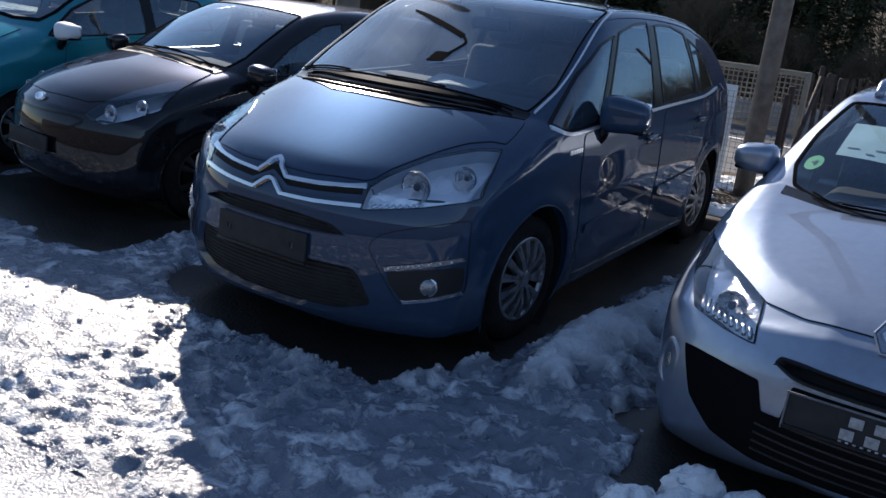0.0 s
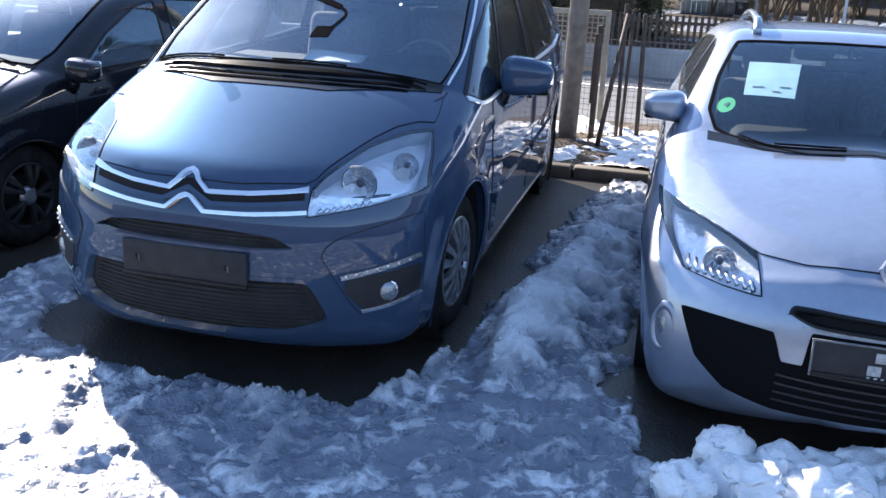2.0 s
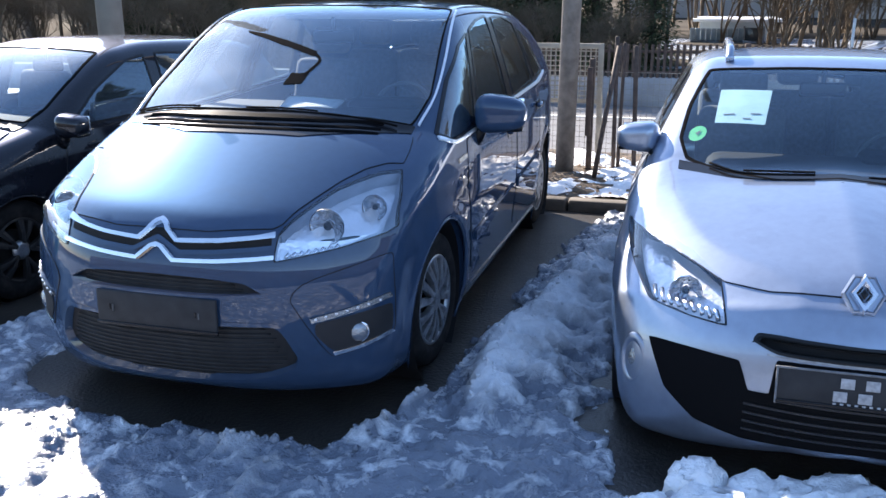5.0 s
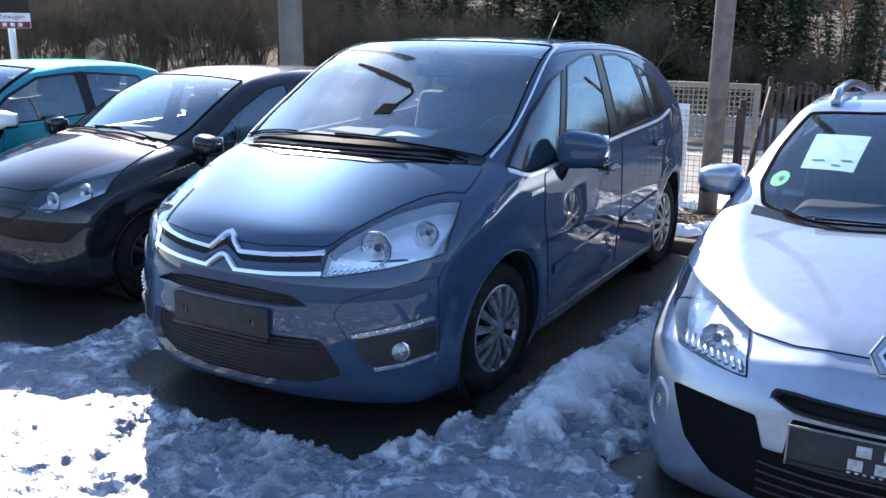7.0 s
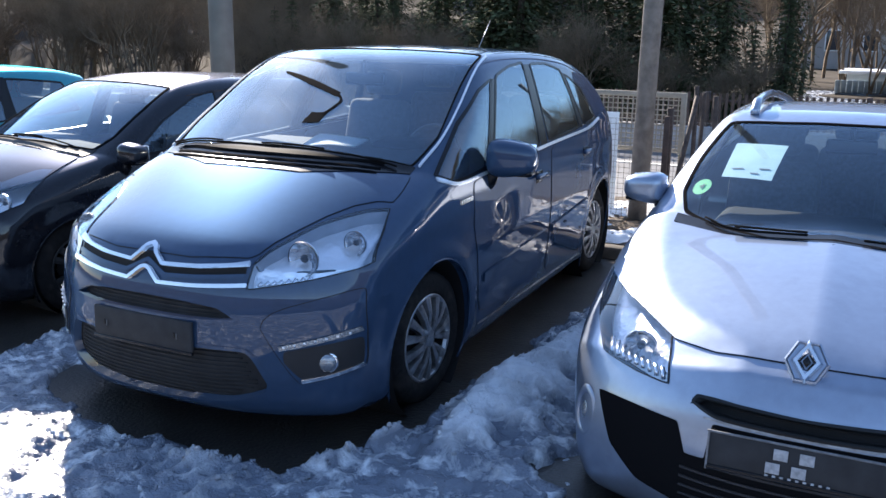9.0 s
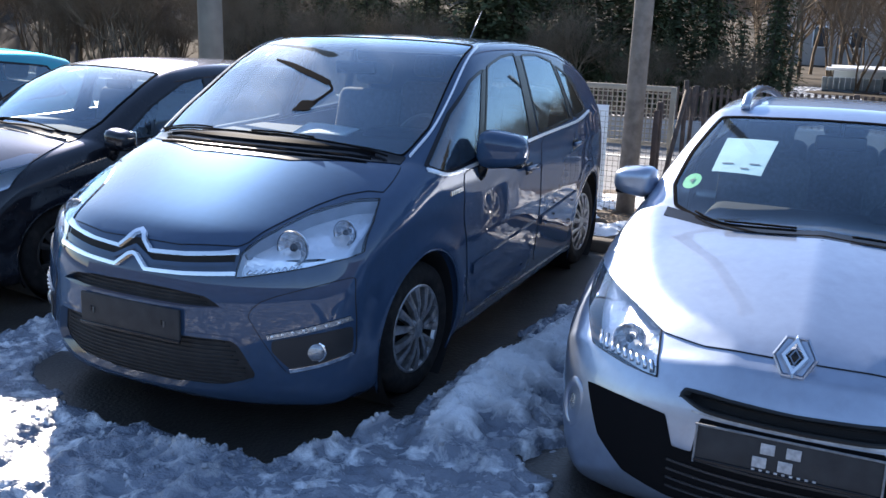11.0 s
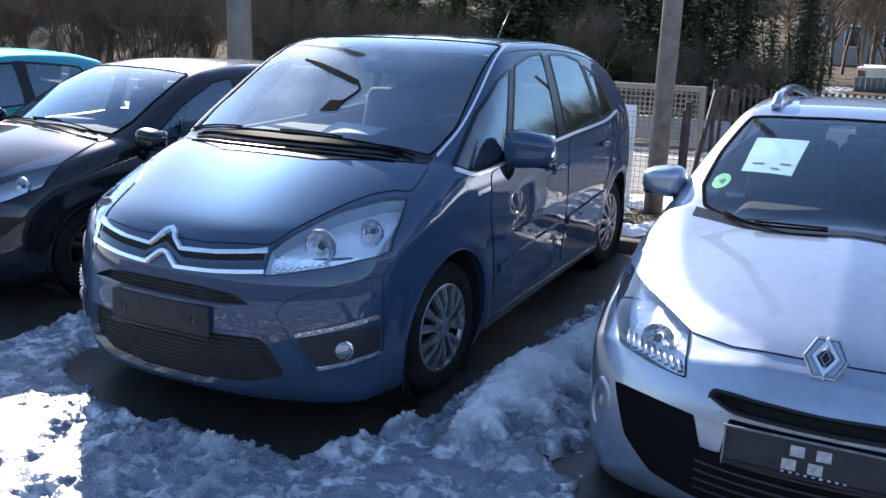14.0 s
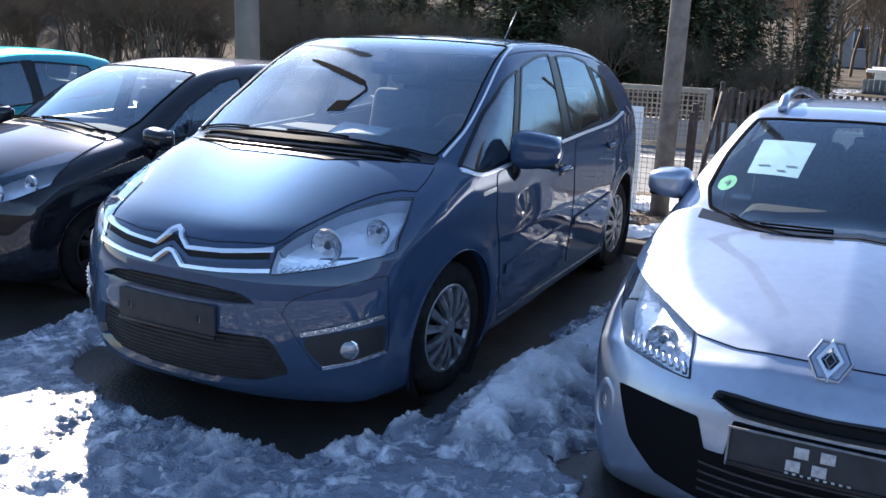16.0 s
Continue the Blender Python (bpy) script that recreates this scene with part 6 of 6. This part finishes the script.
for k in range(60):
    places.append((-12.5 - 0.75 * k + rnd.uniform(-0.8, 0.8), 15.5 + rnd.uniform(0, 12), k % 3, rnd.uniform(0.7, 1.1)))
for k, (x, y, i, s) in enumerate(places):
    if k < 3:
        bare[i].matrix_world = pose(x, y, 0, 0, 0, k * 50)
    else:
        copy_thing(bare[i], pose(x, y, 0, 0, 0, k * 83)).scale = (s, s, s)
# wooded bank beyond the street
bz = lambda x, y: -0.15 + 0.3 * max(0.0, y - 18.5) + 0.5 * fbm(x, y, 0.3, 4, 3.0) * min(1.0, max(0.0, (y - 17) / 4)) - 0.25 * max(0.0, x + 16)
bank = mesh_data_object("wooded_bank", sheet("wooded_bank", -90, -9, 16.5, 48, 0.6, bz), M_HILL)
tagged(bank, "brown wooded bank beyond the street", "hillside", kind="structure")
scrub = bare_tree(21, 2.4, "dense brown scrub on the bank", 0.9, 9, 0.02)
scrub.matrix_world = pose(-12.0, 16.2, 0)
for k in range(46):
    x, y = -11.5 - 0.62 * k + rnd.uniform(-0.5, 0.5), 15.6 + rnd.uniform(0, 2.5)
    copy_thing(scrub, pose(x, y, max(0, bz(x, y)) - 0.05, 0, 0, k * 71)).scale = [rnd.uniform(0.7, 1.5)] * 3
for k in range(40):
    x, y = -13 - 1.1 * k + rnd.uniform(-1, 1), 20 + rnd.uniform(0, 14)
    copy_thing(bare[(0, 2, 2, 1)[k % 4]], pose(x, y, max(0, bz(x, y)) - 0.1, 0, 0, k * 47)).scale = [rnd.uniform(0.8, 1.15)] * 3
for k in range(9):
    x, y = -14 - 3.4 * k + rnd.uniform(-1.2, 1.2), 24 + rnd.uniform(0, 9)
    copy_thing(firs[k % 3], pose(x, y, max(0, bz(x, y)) - 0.1, 0, 0, k * 33)).scale = [rnd.uniform(0.5, 0.75)] * 3
for k in range(16):
    x = 0.5 - 0.8 * k + rnd.uniform(-0.4, 0.4)
    copy_thing(scrub, pose(x, 15.5 + rnd.uniform(0, 0.6), 0, 0, 0, k * 59)).scale = [rnd.uniform(0.45, 0.9)] * 3
for k in range(22):
    x = 3.6 + 0.75 * k + rnd.uniform(-0.4, 0.4)
    copy_thing(bare[1] if k % 2 else scrub, pose(x, 26 + rnd.uniform(0, 16), 0, 0, 0, k * 59)).scale = [rnd.uniform(1.2, 2.0)] * 3
for k in range(34):
    x = 4.0 + 0.55 * k + rnd.uniform(-0.4, 0.4)
    copy_thing(scrub, pose(x, 19 + 0.15 * k + rnd.uniform(0, 5), 0, 0, 0, k * 37)).scale = [rnd.uniform(0.8, 1.6)] * 3
hill = mesh_data_object("hillside", sheet("hillside", -220, 220, 48, 130, 4.0, lambda x, y: (y - 48) * 0.17 * (1.2 if x < -12 else 0.55) - 0.2 + 1.2 * fbm(x, y, 0.05, 3, 1.0)), M_HILL)
tagged(hill, "brown winter hillside beyond the houses", "hillside", kind="structure")


def house(name, x0, x1, y, z1, label, cols, rows, deep=8.0):
    h = empty(name, label=label, category="house")
    part("wall", box((x0 + x1) / 2, y + deep / 2, z1 / 2, x1 - x0, deep, z1, 0.02), M_WALL, h)
    part("roof", box((x0 + x1) / 2, y + deep / 2, z1 + 0.15, x1 - x0 + 0.8, deep + 0.8, 0.3, 0.05), M_ROOFSHEET, h)
    for r in range(rows):
        for c in range(cols):
            x = x0 + (x1 - x0) * (c + 0.5) / cols
            z = 1.5 + r * 2.9
            wn_ = part("window", box(x, y - 0.01, z, 0.8, 0.1, 1.15, 0.02), M_PAPER, h)
            part("pane", box(x, y - 0.04, z, 0.66, 0.08, 1.0, 0.01), M_PANE, wn_)
    return h


house("apartment_house", -2.6, 14.0, 50.0, 9.5, "pale rendered apartment house behind bare trees", 9, 3)
shed = empty("garden_shed", label="white garden cabin with a sheet roof behind the pickets", category="shed")
part("wall", box(2.85, 29.2, -0.05, 2.3, 2.0, 1.3, 0.02), M_PAPER, shed)
part("roof", box(2.85, 29.0, 0.66, 2.75, 2.7, 0.09, 0.02), M_FRESH, shed)
part("window", box(3.4, 28.19, 0.12, 0.55, 0.05, 0.6, 0.01), M_PANE, shed)
for x in (3.1, 3.7):
    part("window_frame", box(x, 28.17, 0.12, 0.06, 0.06, 0.7, 0.01), M_LOWWALL, shed)
lean = part("lean_to", box(2.25, 27.6, -0.25, 1.6, 1.0, 0.62, 0.02), M_PANE, shed, "dark glazed lean-to front")
for k in range(10):
    part("roof_sheet", box(1.5 + 0.165 * k, 27.45, 0.24, 0.15, 0.04, 0.42, 0.015, 2, Matrix.Rotation(radians(25), 4, "X")), M_ROOFSHEET, lean)
lp = part("street_lamp_pole", tube([(7.6, 22, 0), (7.6, 22, 6)], 0.06, 10), M_GREYPOLE)
tagged(lp, "plain grey street pole", "pole")
lp2 = part("street_lamp_pole", tube([(-22.5, 20, 0), (-22.5, 20, 6)], 0.1, 10), M_GREYPOLE)
tagged(lp2, "thin grey street pole before bare trees", "pole")
wp = part("marker_post", tube([(5.2, 20, 0), (5.2, 20, 1.0)], 0.035, 8), M_PAPER)
tagged(wp, "short white marker post", "post")
sign = empty("advertising_sign", pose(-18.21, 11.85, 0, 0, 0, 50), label="white sign board on a pale post", category="sign")
part("post", tube([(0, 0.12, 0), (0, 0.12, 2.2)], 0.085, 10), M_PAPER, sign)
part("board", box(-0.28, 0, 1.735, 1.5, 0.06, 0.37, 0.01), M_PAPER, sign)
part("picture_board", box(-0.28, 0, 2.27, 1.5, 0.06, 0.68, 0.01), M_HILL, sign)
M_RED = mat("sign_red", (0.3, 0.05, 0.06), 0.6)
part("red_band", box(-0.28, -0.035, 1.635, 1.48, 0.006, 0.15, 0.0), M_RED, sign)
word = bpy.data.curves.new("word", "FONT")
word.body, word.size, word.extrude, word.align_x, word.align_y = "Gebrauchtwagen", 0.165, 0.002, "CENTER", "CENTER"
word.materials.append(M_RED)
lettering = new("lettering", word)
lettering.parent = sign
lettering.matrix_local = pose(-0.22, -0.036, 1.83, 90)
for k in range(7):
    part("figure_bar", box(-0.85 + 0.18 * k, -0.042, 1.635, 0.1, 0.006, 0.09, 0.0), M_PAPER, sign)
